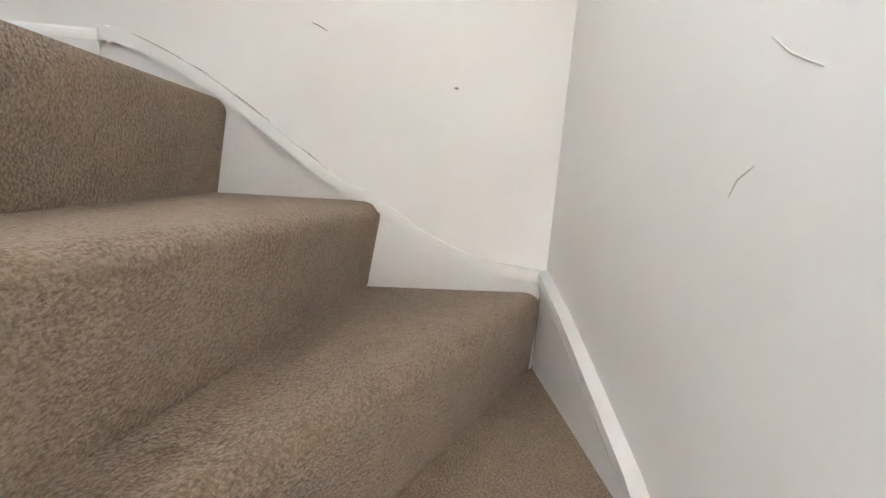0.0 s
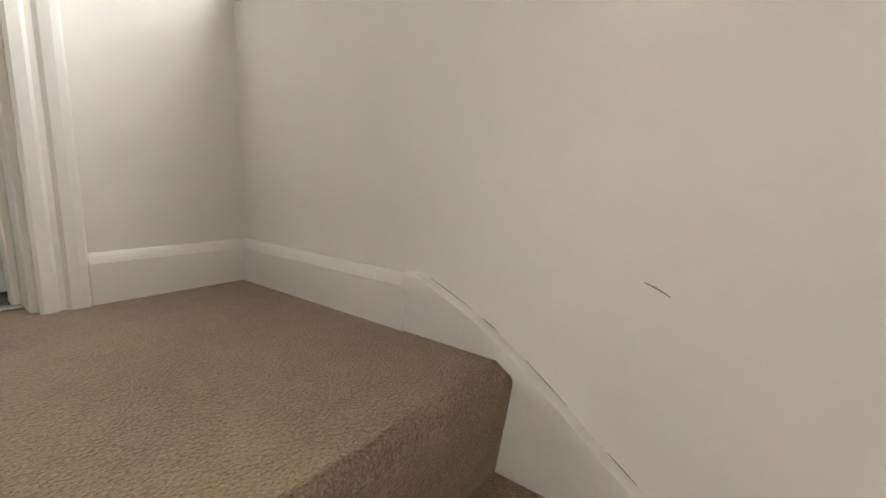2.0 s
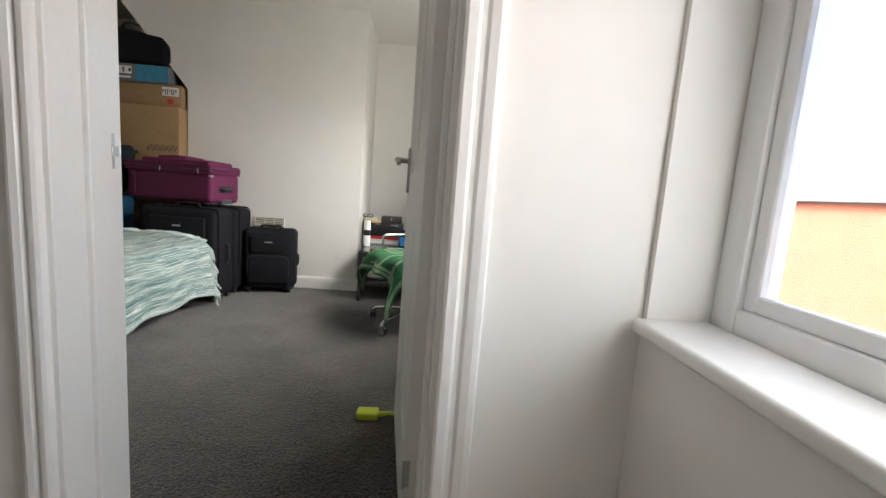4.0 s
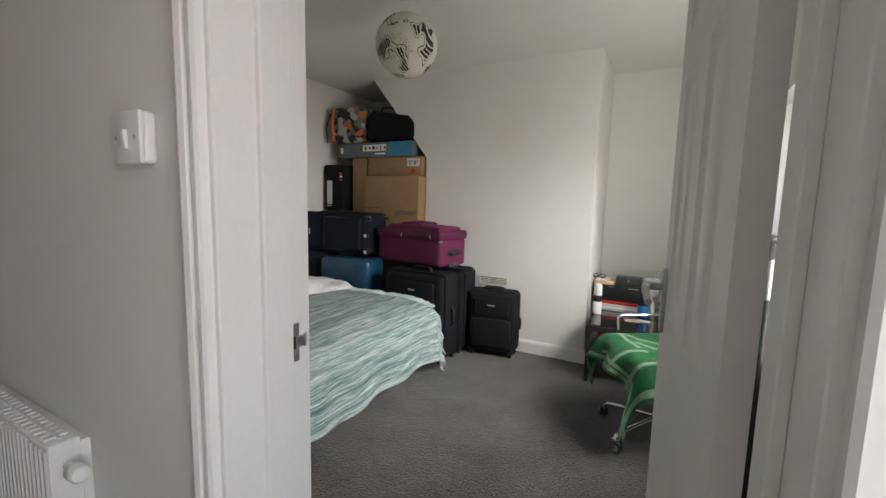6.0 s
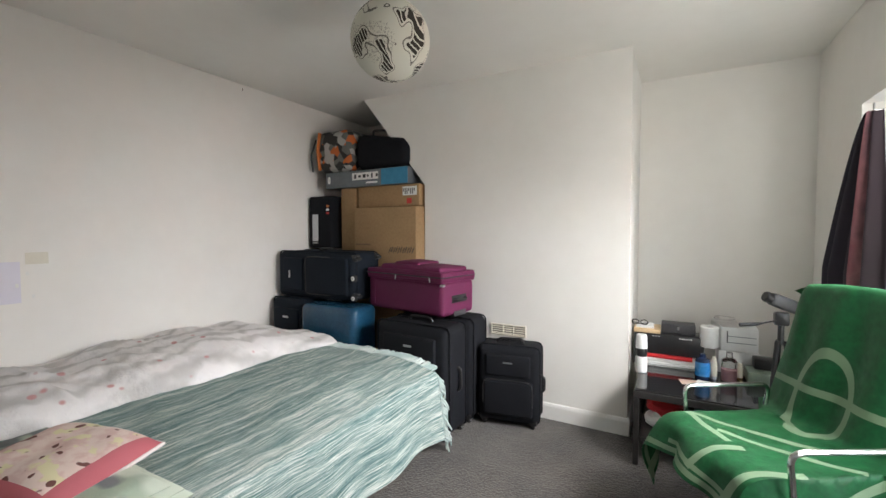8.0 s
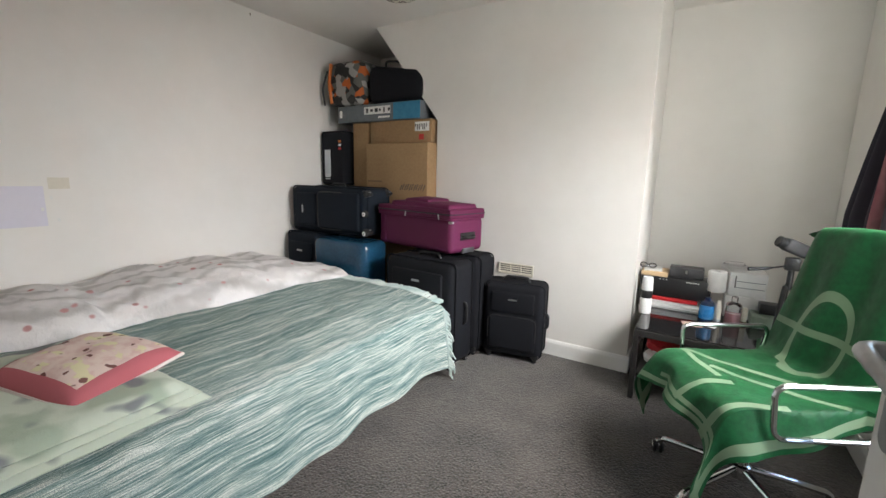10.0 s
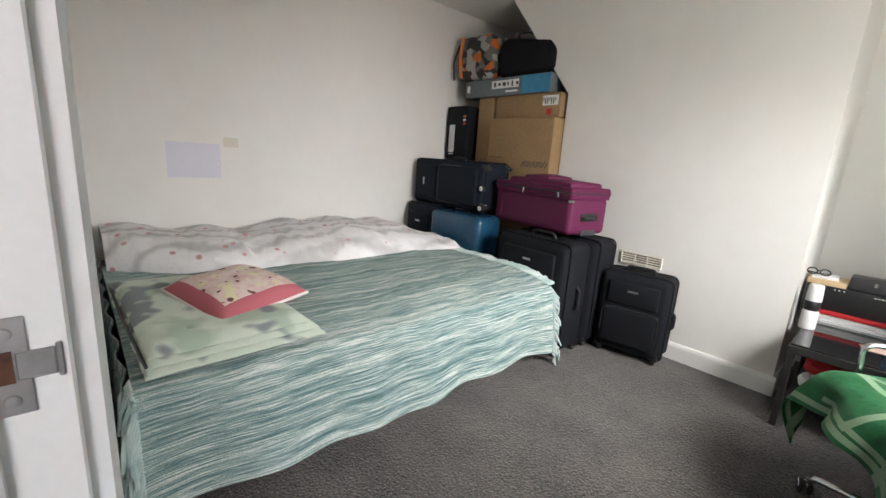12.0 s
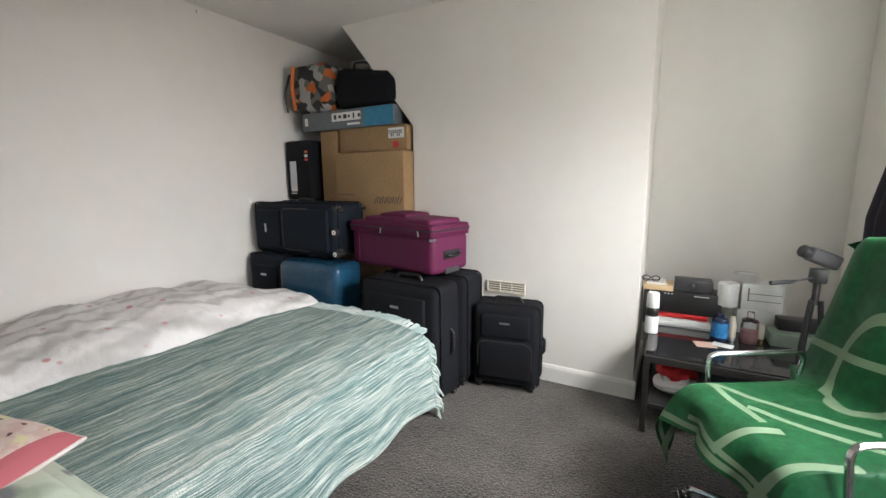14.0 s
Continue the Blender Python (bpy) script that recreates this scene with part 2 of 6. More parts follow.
LAND_WIN = (-0.15, 0.985, 0.70, 1.95)
BED_WIN = (2.2, 3.93, 0.50, 1.90)
holes_wall("wall_east", WX, WX + 0.27, SB - 0.2, BY + 0.2, -2.6, H, [LAND_WIN, BED_WIN], "off-white painted outer wall with two windows")

bm = bmesh.new()
bx(bm, LL, JL - 0.02, DY0, DY1, -0.2, H)
bx(bm, JR + 0.02, WX, DY0, DY1, -0.2, H)
bx(bm, JL - 0.02, JR + 0.02, DY0, DY1, 2.04, H)
bx(bm, LX, LL, DY0, DY1, -0.2, H)
struct("wall_door", bm, M_WALL, "off-white painted wall with the bedroom doorway", "wall")
struct("wall_west", box(LX - 0.2, LX, DY0, BY + 0.2, -0.2, H), M_WALL, "plain off-white painted wall behind the bed", "wall")
struct("wall_alcove", box(LX, WX, BY, BY + 0.2, -0.2, H), M_WALL, "off-white painted alcove wall", "wall")
bm = bmesh.new()
prism(bm, [(-0.28, -0.2), (-0.28, H), (-2.37, H), (-1.765, 1.65), (-1.765, -0.2)], "y", CY, BY)
struct("wall_chimney_breast", bm, M_WALL, "off-white chimney breast with a sloping shoulder", "wall")
struct("wall_stair_foot", box(-3.2, WX, SB - 0.2, SB, -2.6, H), M_WALL, "off-white painted stairwell wall", "wall")
struct("wall_stair_side", box(LL, NEWEL.x - 0.02, NEWEL.y, NEWEL.y + 0.1, -2.6, H), M_WALL, "plain off-white stairwell wall", "wall")
struct("wall_landing_end", box(LL - 0.2, LL, NEWEL.y, DY0, -2.6, H), M_WALL, "plain off-white landing wall", "wall")
struct("wall_stair_end", box(-3.4, -3.2, SB - 0.2, NEWEL.y + 0.1, -2.6, H), M_WALL, "plain off-white stairwell wall", "wall")
struct("ceiling", box(-3.4, WX + 0.27, SB - 0.2, BY + 0.2, H, H + 0.15), M_CEIL, "plain off-white painted ceiling", "ceiling")
struct("floor", box(LX, WX, DY0 + 0.075, BY, -0.2, 0.0), M_GREY, "dark grey bedroom carpet with foot marks", "floor")
struct("floor_stairwell", box(-3.2, WX, SB, NEWEL.y, -2.7, -2.55), M_BEIGE, "beige carpet at the bottom of the stairs", "floor")


# ---------- stairs and landing ----------
def on_wall(p, q, z):
    return Vector((p[0], p[1], z)), Vector((q[0], q[1], z))


def step(poly, z, nose_edges, name, label, inset=0.028):
    """A carpeted step: a block with its nosing rolled over."""
    bm = bmesh.new()
    back = sum((Vector(p) for p in poly), Vector((0, 0))) / len(poly)
    near = {j for i in nose_edges for j in (i, (i + 1) % len(poly))}
    a, b = Vector(poly[nose_edges[0]]), Vector(poly[(nose_edges[0] + 1) % len(poly)])
    nrm = Vector((-(b - a).y, (b - a).x)).normalized()
    if nrm.dot(back - a) < 0:
        nrm = -nrm
    lo = [bm.verts.new((*(Vector(p) + nrm * (inset if i in near else 0.0)), z - RISE - 0.01)) for i, p in enumerate(poly)]
    hi = [bm.verts.new((x, y, z)) for x, y in poly]
    n = len(poly)
    bm.faces.new(lo[::-1])
    bm.faces.new(hi)
    for i in range(n):
        bm.faces.new((lo[i], lo[(i + 1) % n], hi[(i + 1) % n], hi[i]))
    es = [e for e in bm.edges for i in nose_edges if {e.verts[0], e.verts[1]} == {hi[i], hi[(i + 1) % n]}]
    bmesh.ops.bevel(bm, geom=es, offset=0.036, segments=8, profile=0.5, affect="EDGES")
    return struct(name, bm, M_BEIGE, label, "stair", smooth=True)


N = NEWEL
nose = {0: (WX, 0.178), 1: (WX, -0.140), 2: (WX, SB), 3: (0.22, SB)}
landing_lab = "worn beige carpet on the landing"
step([(N.x, 0.225), nose[0], (WX, DY0 + 0.075), (LL, DY0 + 0.075), (LL, 0.237)], 0.0, [0], "floor_landing", landing_lab)
step([(N.x, N.y), nose[1], (WX, 0.30), (N.x, 0.30)], -RISE, [0], "stair_tread_1", "beige carpeted winder step")
step([(N.x, N.y), nose[2], (WX, 0.02), (N.x, 0.30)], -2 * RISE, [0], "stair_tread_2", "beige carpeted winder step in the corner", 0.010)
step([(N.x, N.y), nose[3], (WX, SB), (WX, 0.0), (N.x, 0.28)], -3 * RISE, [0], "stair_tread_3", "beige carpeted winder step")
step([(N.x, N.y), (0.12, SB), (0.4, SB), (0.4, N.y)], -4 * RISE, [0], "stair_tread_4", "beige carpeted step")
for k in range(5, 13):
    x = N.x - 0.04 - 0.225 * (k - 5)
    step([(x, N.y), (x, SB), (x + 0.36, SB), (x + 0.36, N.y)], -k * RISE, [0], f"stair_tread_{k}", "beige carpeted step")


def curve_between(pts, steps=6):
    """Catmull-Rom through 2D points."""
    out = []
    p = [Vector(q) for q in pts]
    p = [p[0] * 2 - p[1]] + p + [p[-1] * 2 - p[-2]]
    for a, b, c, d in zip(p, p[1:], p[2:], p[3:]):
        for i in range(steps):
            t = i / steps
            out.append(0.5 * (2 * b + (c - a) * t + (2 * a - 5 * b + 4 * c - d) * t * t + (3 * b - a - 3 * c + d) * t ** 3))
    out.append(p[-2])
    return out


# wall string with a curved top and a raised bead, along the window wall
top = curve_between([(0.41, 0.110), (0.367, 0.108), (0.235, 0.050), (0.128, -0.021), (0.03, -0.095), (-0.05, -0.148), (-0.14, -0.190), (-0.23, -0.250), (-0.36, -0.304), (-0.505, -0.328)])
bm = bmesh.new()
prism(bm, [(p.x, p.y) for p in top] + [(-0.505, -0.8), (0.41, -0.3)], "x", WX - 0.012, WX + 0.01)
string = struct("trim_stair_string", bm, M_GLOSS, "white painted stair string with a curved top", "trim")
bm = bmesh.new()
prism(bm, [(p.x, p.y) for p in top] + [(p.x, p.y - 0.028) for p in reversed(top)], "x", WX - 0.024, WX - 0.010)
bmesh.ops.bevel(bm, geom=[e for e in bm.edges if all(v.co.x < WX - 0.023 for v in e.verts)], offset=0.006, segments=3, affect="EDGES", profile=0.5)
struct("trim_string_bead", bm, M_GLOSS, "rounded white bead along the stair string", "trim", smooth=True)
bm = bmesh.new()
low = [(WX - 0.012, -0.326), (0.58, -0.380), (0.30, -0.502), (0.0, -0.70), (-0.4, -1.02), (-1.6, -1.98)]
prism(bm, low + [(-1.6, -2.55), (WX - 0.012, -2.55)], "y", SB - 0.01, SB + 0.012)
struct("trim_stair_string_foot", bm, M_GLOSS, "white painted stair string with a ribbed edge", "trim")
for off, w, d in ((0.0, 0.010, 0.026), (0.020, 0.009, 0.021), (0.038, 0.008, 0.018)):
    bm = bmesh.new()
    prism(bm, [(x, z - off) for x, z in low] + [(x, z - off - w) for x, z in reversed(low)], "y", SB + 0.010, SB + d)
    struct("trim_string_rib", bm, M_GLOSS, "ribbed white edge of the stair string", "trim")


def skirting(name, a, b, out, h=0.108, t=0.016):
    """Skirting board from a to b on the floor; out is the side it faces."""
    a, b, out = Vector(a), Vector(b), Vector(out)
    prof = [(0, 0), (t, 0), (t, h - 0.022), (t - 0.002, h - 0.014), (t - 0.005, h - 0.006), (t * 0.45, h), (0, h)]
    bm = bmesh.new()
    rows = [[bm.verts.new((p.x + out.x * d, p.y + out.y * d, z)) for d, z in prof] for p in (a, b)]
    k = len(prof)
    for i in range(k):
        bm.faces.new((rows[0][i], rows[0][(i + 1) % k], rows[1][(i + 1) % k], rows[1][i]))
    bm.faces.new(rows[0])
    bm.faces.new(rows[1][::-1])
    return struct(name, bm, M_GLOSS, "white painted skirting board", "skirting", smooth=False)


ARW, ARL = 0.080, 0.052
skirting("baseboard_landing_window", (WX, 0.41), (WX, DY0), (-1, 0))
skirting("baseboard_landing_door", (JR + ARW + 0.012, DY0), (WX - 0.016, DY0), (0, -1))
skirting("baseboard_landing_far", (LL, DY0), (JL - ARL - 0.012, DY0), (0, -1))
skirting("baseboard_bed_window", (WX, DY1), (WX, BY), (-1, 0))
skirting("baseboard_bed_west", (LX, DY1), (LX, BY), (1, 0))
skirting("baseboard_chimney", (-1.765, CY), (-0.28 + 0.016, CY), (0, -1))
skirting("baseboard_chimney_side", (-0.28, CY), (-0.28, BY), (1, 0))
skirting("baseboard_alcove", (-0.264, BY), (WX - 0.016, BY), (0, -1))
skirting("baseboard_bed_door_side", (JR + ARW + 0.012, DY1), (WX - 0.016, DY1), (0, 1))
skirting("baseboard_bed_door_wall", (LX + 0.016, DY1), (JL - ARL - 0.012, DY1), (0, 1))
struct("trim_threshold", box(JL, JR, DY0 + 0.060, DY0 + 0.085, -0.01, 0.006, 0.003), M_STEEL, "thin metal carpet threshold strip", "threshold")


# ---------- doorway ----------
def casing(side, y_face, out):
    """Architrave on one face of the door wall: two uprights and a head, ogee profile."""
    def run(name, pts, wide):
        k = wide / 0.068
        prof = [(0.0, 0.0), (0.0, 0.016), (0.006, 0.020), (0.020 * k, 0.020), (0.026 * k, 0.012), (0.034 * k, 0.012), (0.040 * k, 0.019), (0.054 * k, 0.022), (0.064 * k, 0.020), (wide, 0.014), (wide, 0.0)]
        bm = bmesh.new()
        rows = [[bm.verts.new((o[0] + s[0] * d, y_face + out * h, o[1] + s[1] * d)) for d, h in prof] for o, s in pts]
        k = len(prof)
        for i in range(k):
            bm.faces.new((rows[0][i], rows[0][(i + 1) % k], rows[1][(i + 1) % k], rows[1][i]))
        bm.faces.new(rows[0])
        bm.faces.new(rows[1][::-1])
        struct(name, bm, M_GLOSS, "white painted moulded door architrave", "architrave")
    a, b, z = JL - 0.012, JR + 0.012, 2.032
    run(f"trim_architrave_{side}_1", [((a, 0), (-1, 0)), ((a, z), (-1, 1))], ARL)
    run(f"trim_architrave_{side}_2", [((b, 0), (1, 0)), ((b, z), (1, 1))], ARW)
    run(f"trim_architrave_{side}_3", [((a, z), (-1, 1)), ((b, z), (1, 1))], 0.068)


casing("landing", DY0, -1)
casing("bedroom", DY1, 1)
bm = bmesh.new()
bx(bm, JL - 0.02, JL, DY0 - 0.001, DY1 + 0.001, 0, 2.02, 0.002, 1)
bx(bm, JR, JR + 0.02, DY0 - 0.001, DY1 + 0.001, 0, 2.02, 0.002, 1)
bx(bm, JL - 0.02, JR + 0.02, DY0 - 0.001, DY1 + 0.001, 2.02, 2.04, 0.002, 1)
struct("trim_door_lining", bm, M_GLOSS, "white painted door lining with chipped edges", "door frame")
bm = bmesh.new()
bx(bm, JL - 0.001, JL + 0.013, DY0 + 0.075, DY0 + 0.135, 0, 2.007, 0.002, 1)
bx(bm, JR - 0.013, JR + 0.001, DY0 + 0.075, DY0 + 0.135, 0, 2.007, 0.002, 1)
bx(bm, JL, JR, DY0 + 0.075, DY0 + 0.135, 2.007, 2.021, 0.002, 1)
struct("trim_door_stop", bm, M_GLOSS, "white painted door stop", "door frame")

# strike plate
sp = thing("strike_plate", pose(JL, 1.146, 0.972), "old metal strike plate with a square bolt hole in the jamb", "strike plate")
part("plate", box(0, 0.002, -0.012, 0.012, -0.038, 0.038, 0.0008, 1), M_STEEL, sp)
part("bolt_hole", box(0.0005, 0.0026, -0.0115, 0.003, -0.012, 0.013), surface("raw_wood_hole", (0.05, 0.025, 0.015), (0.16, 0.07, 0.04), 120, 20, 0.9, 0.3, 0.002), sp, "dark worn bolt hole")
for z in (0.026, -0.026):
    bm = bmesh.new()
    lathe(bm, [(0, 0.0038), (0.0045, 0.0034), (0.005, 0.002)], 12, pose(0, 0, z, 0, 90, 0))
    part("screw", bm, M_STEEL, sp)
bm = bmesh.new()
bx(bm, 0.0, 0.0028, 0.004, 0.026, -0.011, 0.011, 0.001, 1)
bx(bm, -0.004, 0.0028, 0.026, 0.030, -0.014, 0.014, 0.001, 1)
part("lip", bm, M_STEEL, sp)


def moulded_door():
    """Six-panel door leaf, hung at its edge; x runs from the hinge, y is the landing side."""
    W, T, Hd = 0.648, 0.035, 1.985
    d = thing("door_1", Matrix.Identity(4), "white six-panel door standing open into the bedroom", "door")
    d["kind"] = "structure"
    bm = bmesh.new()
    st, mid = 0.10, 0.085
    pw = (W - 2 * st - mid) / 2
    cols = [(st, st + pw), (st + pw + mid, W - st)]
    rows = [(0.22, 0.80), (0.98, 1.53), (1.63, 1.86)]
    xs = sorted({0, W, *[c for p in cols for c in p]})
    zs = sorted({0, Hd, *[c for p in rows for c in p]})
    for face, y, s in ((0, -T / 2, -1), (1, T / 2, 1)):
        V = {}
        def vert(x, z, h=0.0):
            key = (round(x, 4), round(z, 4), round(h, 4))
            if key not in V:
                V[key] = bm.verts.new((x, y + s * h, z))
            return V[key]
        for a, b in zip(xs, xs[1:]):
            for c, e in zip(zs, zs[1:]):
                if (a, b) in [(round(p, 9), round(q, 9)) for p, q in cols] or any(abs(a - p) < 1e-6 and abs(b - q) < 1e-6 for p, q in cols):
                    if any(abs(c - p) < 1e-6 and abs(e - q) < 1e-6 for p, q in rows):
                        rings = [(0, 0), (0.012, -0.006), (0.022, -0.008), (0.038, -0.008), (0.058, -0.002)]
                        loops = [[vert(a + i, c + i, h), vert(b - i, c + i, h), vert(b - i, e - i, h), vert(a + i, e - i, h)] for i, h in rings]
                        for p, q in zip(loops, loops[1:]):
                            for k in range(4):
                                bm.faces.new((p[k], p[(k + 1) % 4], q[(k + 1) % 4], q[k]))
                        bm.faces.new(loops[-1])
                        continue
                bm.faces.new((vert(a, c), vert(b, c), vert(b, e), vert(a, e)))
    def strip(pts):
        va = [bm.verts.new((x, -T / 2, z)) for x, z in pts]
        vb = [bm.verts.new((x, T / 2, z)) for x, z in pts]
        n = len(pts)
        for i in range(n):
            bm.faces.new((va[i], va[(i + 1) % n], vb[(i + 1) % n], vb[i]))
    strip([(0, 0), (W, 0), (W, Hd), (0, Hd)])
    bmesh.ops.remove_doubles(bm, verts=bm.verts, dist=1e-5)
    leaf = part("leaf", bm, M_SATIN, d, "", True, 20)
    leaf.location = (0, 0, 0.012)
    for s in (-1, 1):
        bm = bmesh.new()
        pts = [(0.018 * math.cos(a), 0.018 * math.sin(a) + 0.064) for a in [math.pi * k / 8 for k in range(9)]]
        pts += [(0.018 * math.cos(a), 0.018 * math.sin(a) - 0.068) for a in [math.pi + math.pi * k / 8 for k in range(9)]]
        prism(bm, pts, "y", s * T / 2, s * (T / 2 + 0.009))
        bmesh.ops.bevel(bm, geom=[e for e in bm.edges if all(abs(v.co.y) > T / 2 + 0.008 for v in e.verts)], offset=0.004, segments=3, affect="EDGES", profile=0.5)
        plate = part("handle_plate", bm, M_ALU, d, "grey metal handle plate with rounded ends")
        plate.location = (W - 0.045, 0, 1.013)
        bm = bmesh.new()
        tube(bm, rounded([(0, s * T / 2, 0.034), (0, s * 0.062, 0.034), (-0.045, s * 0.068, 0.034), (-0.115, s * 0.064, 0.014)], 0.02), [0.010] * 8 + [0.0095] * 4 + [0.008] * 2, 12)
        lever = part("lever", bm, M_STEEL, plate, "bent metal lever handle")
    for z in (0.17, 1.75):
        bm = bmesh.new()
        bx(bm, -0.0015, 0.0, 0.004, T / 2 - 0.002, z, z + 0.075, 0.0005, 1)
        tube(bm, [(-0.004, T / 2 + 0.002, z), (-0.004, T / 2 + 0.002, z + 0.075)], 0.004, 10)
        part("hinge", bm, M_STEEL, d, "steel butt hinge")
    bm = box(W - 0.0005, W + 0.0012, -0.011, 0.011, 0.86, 1.06, 0.0004, 1)
    part("latch_plate", bm, M_STEEL, d)
    return d


door = moulded_door()
door.matrix_world = pose(JR - 0.025, 1.187, 0, 0, 0, 95.5)


# ---------- windows ----------
def upvc_window(name, y0, y1, z0, z1, transom, mullion, open_top, label):
    """Frame set back in the wall; the lights are parts; one top light may hang open."""
    X = WX + 0.13
    w = thing(name, pose(0, 0, 0), label, "window")
    w["kind"] = "structure"
    f = 0.062
    bm = bmesh.new()
    for a, b, c, d in ((y0, y0 + f, z0, z1), (y1 - f, y1, z0, z1), (y0 + f, y1 - f, z0, z0 + f), (y0 + f, y1 - f, z1 - f, z1)):
        bx(bm, X, X + 0.07, a, b, c, d, 0.006, 2)
    part("window_frame", bm, M_UPVC, w)
    if transom:
        part("transom", box(X, X + 0.07, y0 + f, y1 - f, transom - 0.04, transom + 0.04, 0.006, 2), M_UPVC, w)
    if mullion:
        part("mullion", box(X + 0.002, X + 0.068, mullion - 0.035, mullion + 0.035, z0 + f, z1 - f, 0.006, 2), M_UPVC, w)
    cells_y = [(y0 + f, mullion - 0.035), (mullion + 0.035, y1 - f)] if mullion else [(y0 + f, y1 - f)]
    cells_z = [(z0 + f, transom - 0.04), (transom + 0.04, z1 - f)] if transom else [(z0 + f, z1 - f)]
    for i, (a, b) in enumerate(cells_y):
        for j, (c, d) in enumerate(cells_z):
            if open_top and j == 1 and i == len(cells_y) - 1:
                g = 0.06
                bm = bmesh.new()
                hh = d - c
                for p, q, r, s in ((a, a + g, -hh, 0), (b - g, b, -hh, 0), (a + g, b - g, -hh, -hh + g), (a + g, b - g, -g, 0)):
                    bx(bm, 0, 0.055, p, q, r, s, 0.005, 2)
                sash = part("open_sash", bm, M_UPVC, w, "white top light tilted open")
                sash.matrix_local = pose(X + 0.015, 0, d, 0, -13, 0)
                pane = part("pane", box(0.022, 0.030, a + g - 0.005, b - g + 0.005, -hh + g - 0.005, -g + 0.005), M_PANE, sash)
                bm = bmesh.new()
                tube(bm, [(X + 0.02, b - 0.02, c + 0.12), (X + 0.09, b - 0.012, c + 0.02 + hh * 0.3)], 0.006, 8)
                part("stay", bm, M_STEEL, w)
            else:
                pane = part("pane", box(X + 0.03, X + 0.036, a - 0.004, b + 0.004, c - 0.004, d + 0.004), M_PANE, w)
                bm = bmesh.new()
                for p, q, r, s in ((a, a + 0.032, c, d), (b - 0.032, b, c, d), (a + 0.032, b - 0.032, c, c + 0.032), (a + 0.032, b - 0.032, d - 0.032, d)):
                    bx(bm, X + 0.012, X + 0.03, p, q, r, s, 0.003, 1)
                part("glazing_bead", bm, M_UPVC, w)
            pane.visible_shadow = False
    sl = part("window_sill", box(WX - 0.03, X, y0 - 0.03, y1 if y1 < 1 else y1 + 0.03, z0 - 0.012, z0 + 0.018, 0.009, 3), M_GLOSS, w, "white painted sill board with a rounded nose")
    return w


upvc_window("window_1", LAND_WIN[0], LAND_WIN[1], LAND_WIN[2], LAND_WIN[3], 1.55, 0.42, False, "white plastic landing window with a painted sill")
upvc_window("window_2", BED_WIN[0], BED_WIN[1], BED_WIN[2], BED_WIN[3], 1.15, 3.0, True, "white plastic bedroom window with its top light open")


# ---------- outside ----------
bm = bmesh.new()
bx(bm, WX + 0.27, 400, -300, 300, -3.3, -3.0)
struct("ground", bm, surface("tarmac_yard", (0.05, 0.05, 0.05), (0.1, 0.1, 0.095), 12, 0.6, 0.9, 0.3, 0.01), "grey tarmac ground outside", "ground")


# rear wing of the next house: rendered strip, then brickwork with real courses
house = thing("neighbouring_house", pose(0, 0, 0), "neighbouring house wing of red brick and cream render", "house")
part("rendered_wall", box(1.10, 1.72, 5.42, 5.9, -3.0, 1.45), M_RENDERY, house, "cream rendered wall")
part("brick_wall", box(1.72, 4.2, 5.515, 5.9, -3.0, 1.10), M_MORTAR, house, "pale mortar behind red bricks")
part("coping", box(1.70, 4.25, 5.44, 5.95, 1.10, 1.16, 0.01, 1), M_MORTAR, house)
bmb = box(-0.1075, 0.1075, 0, 0.06, -0.0325, 0.0325, 0.004, 1)
brick_ob = None
rb = random.Random(3)
for row in range(24):
    for col in range(9):
        x = 1.845 + col * 0.225 + (0.1125 if row % 2 else 0.0)
        m = pose(x, 5.50 + rb.uniform(-0.003, 0.003), 1.055 - row * 0.075)
        if brick_ob is None:
            brick_ob = part("brick", bmb, M_BRICK, house, "", False)
            brick_ob.matrix_local = m
        else:
            o = new("brick", brick_ob.data)
            o.parent, o.matrix_local = house, m
# unseen block opposite, added to keep low sky light off the upper walls
opp = thing("skyline_blocker", pose(0, 0, 0), "unseen brick block with a roof, added to cut off the low sky light", "house")
part("wall", box(13, 20, -16, 22, -3.0, 1.6), M_BRICK, opp)
bm = bmesh.new()
prism(bm, [(12.7, 1.6), (16.5, 3.6), (20.3, 1.6)], "y", -16.2, 22.2)
part("roof", bm, surface("slate", (0.06, 0.065, 0.075), (0.12, 0.125, 0.135), 8, 1, 0.7, 0.3, 0.01), opp)


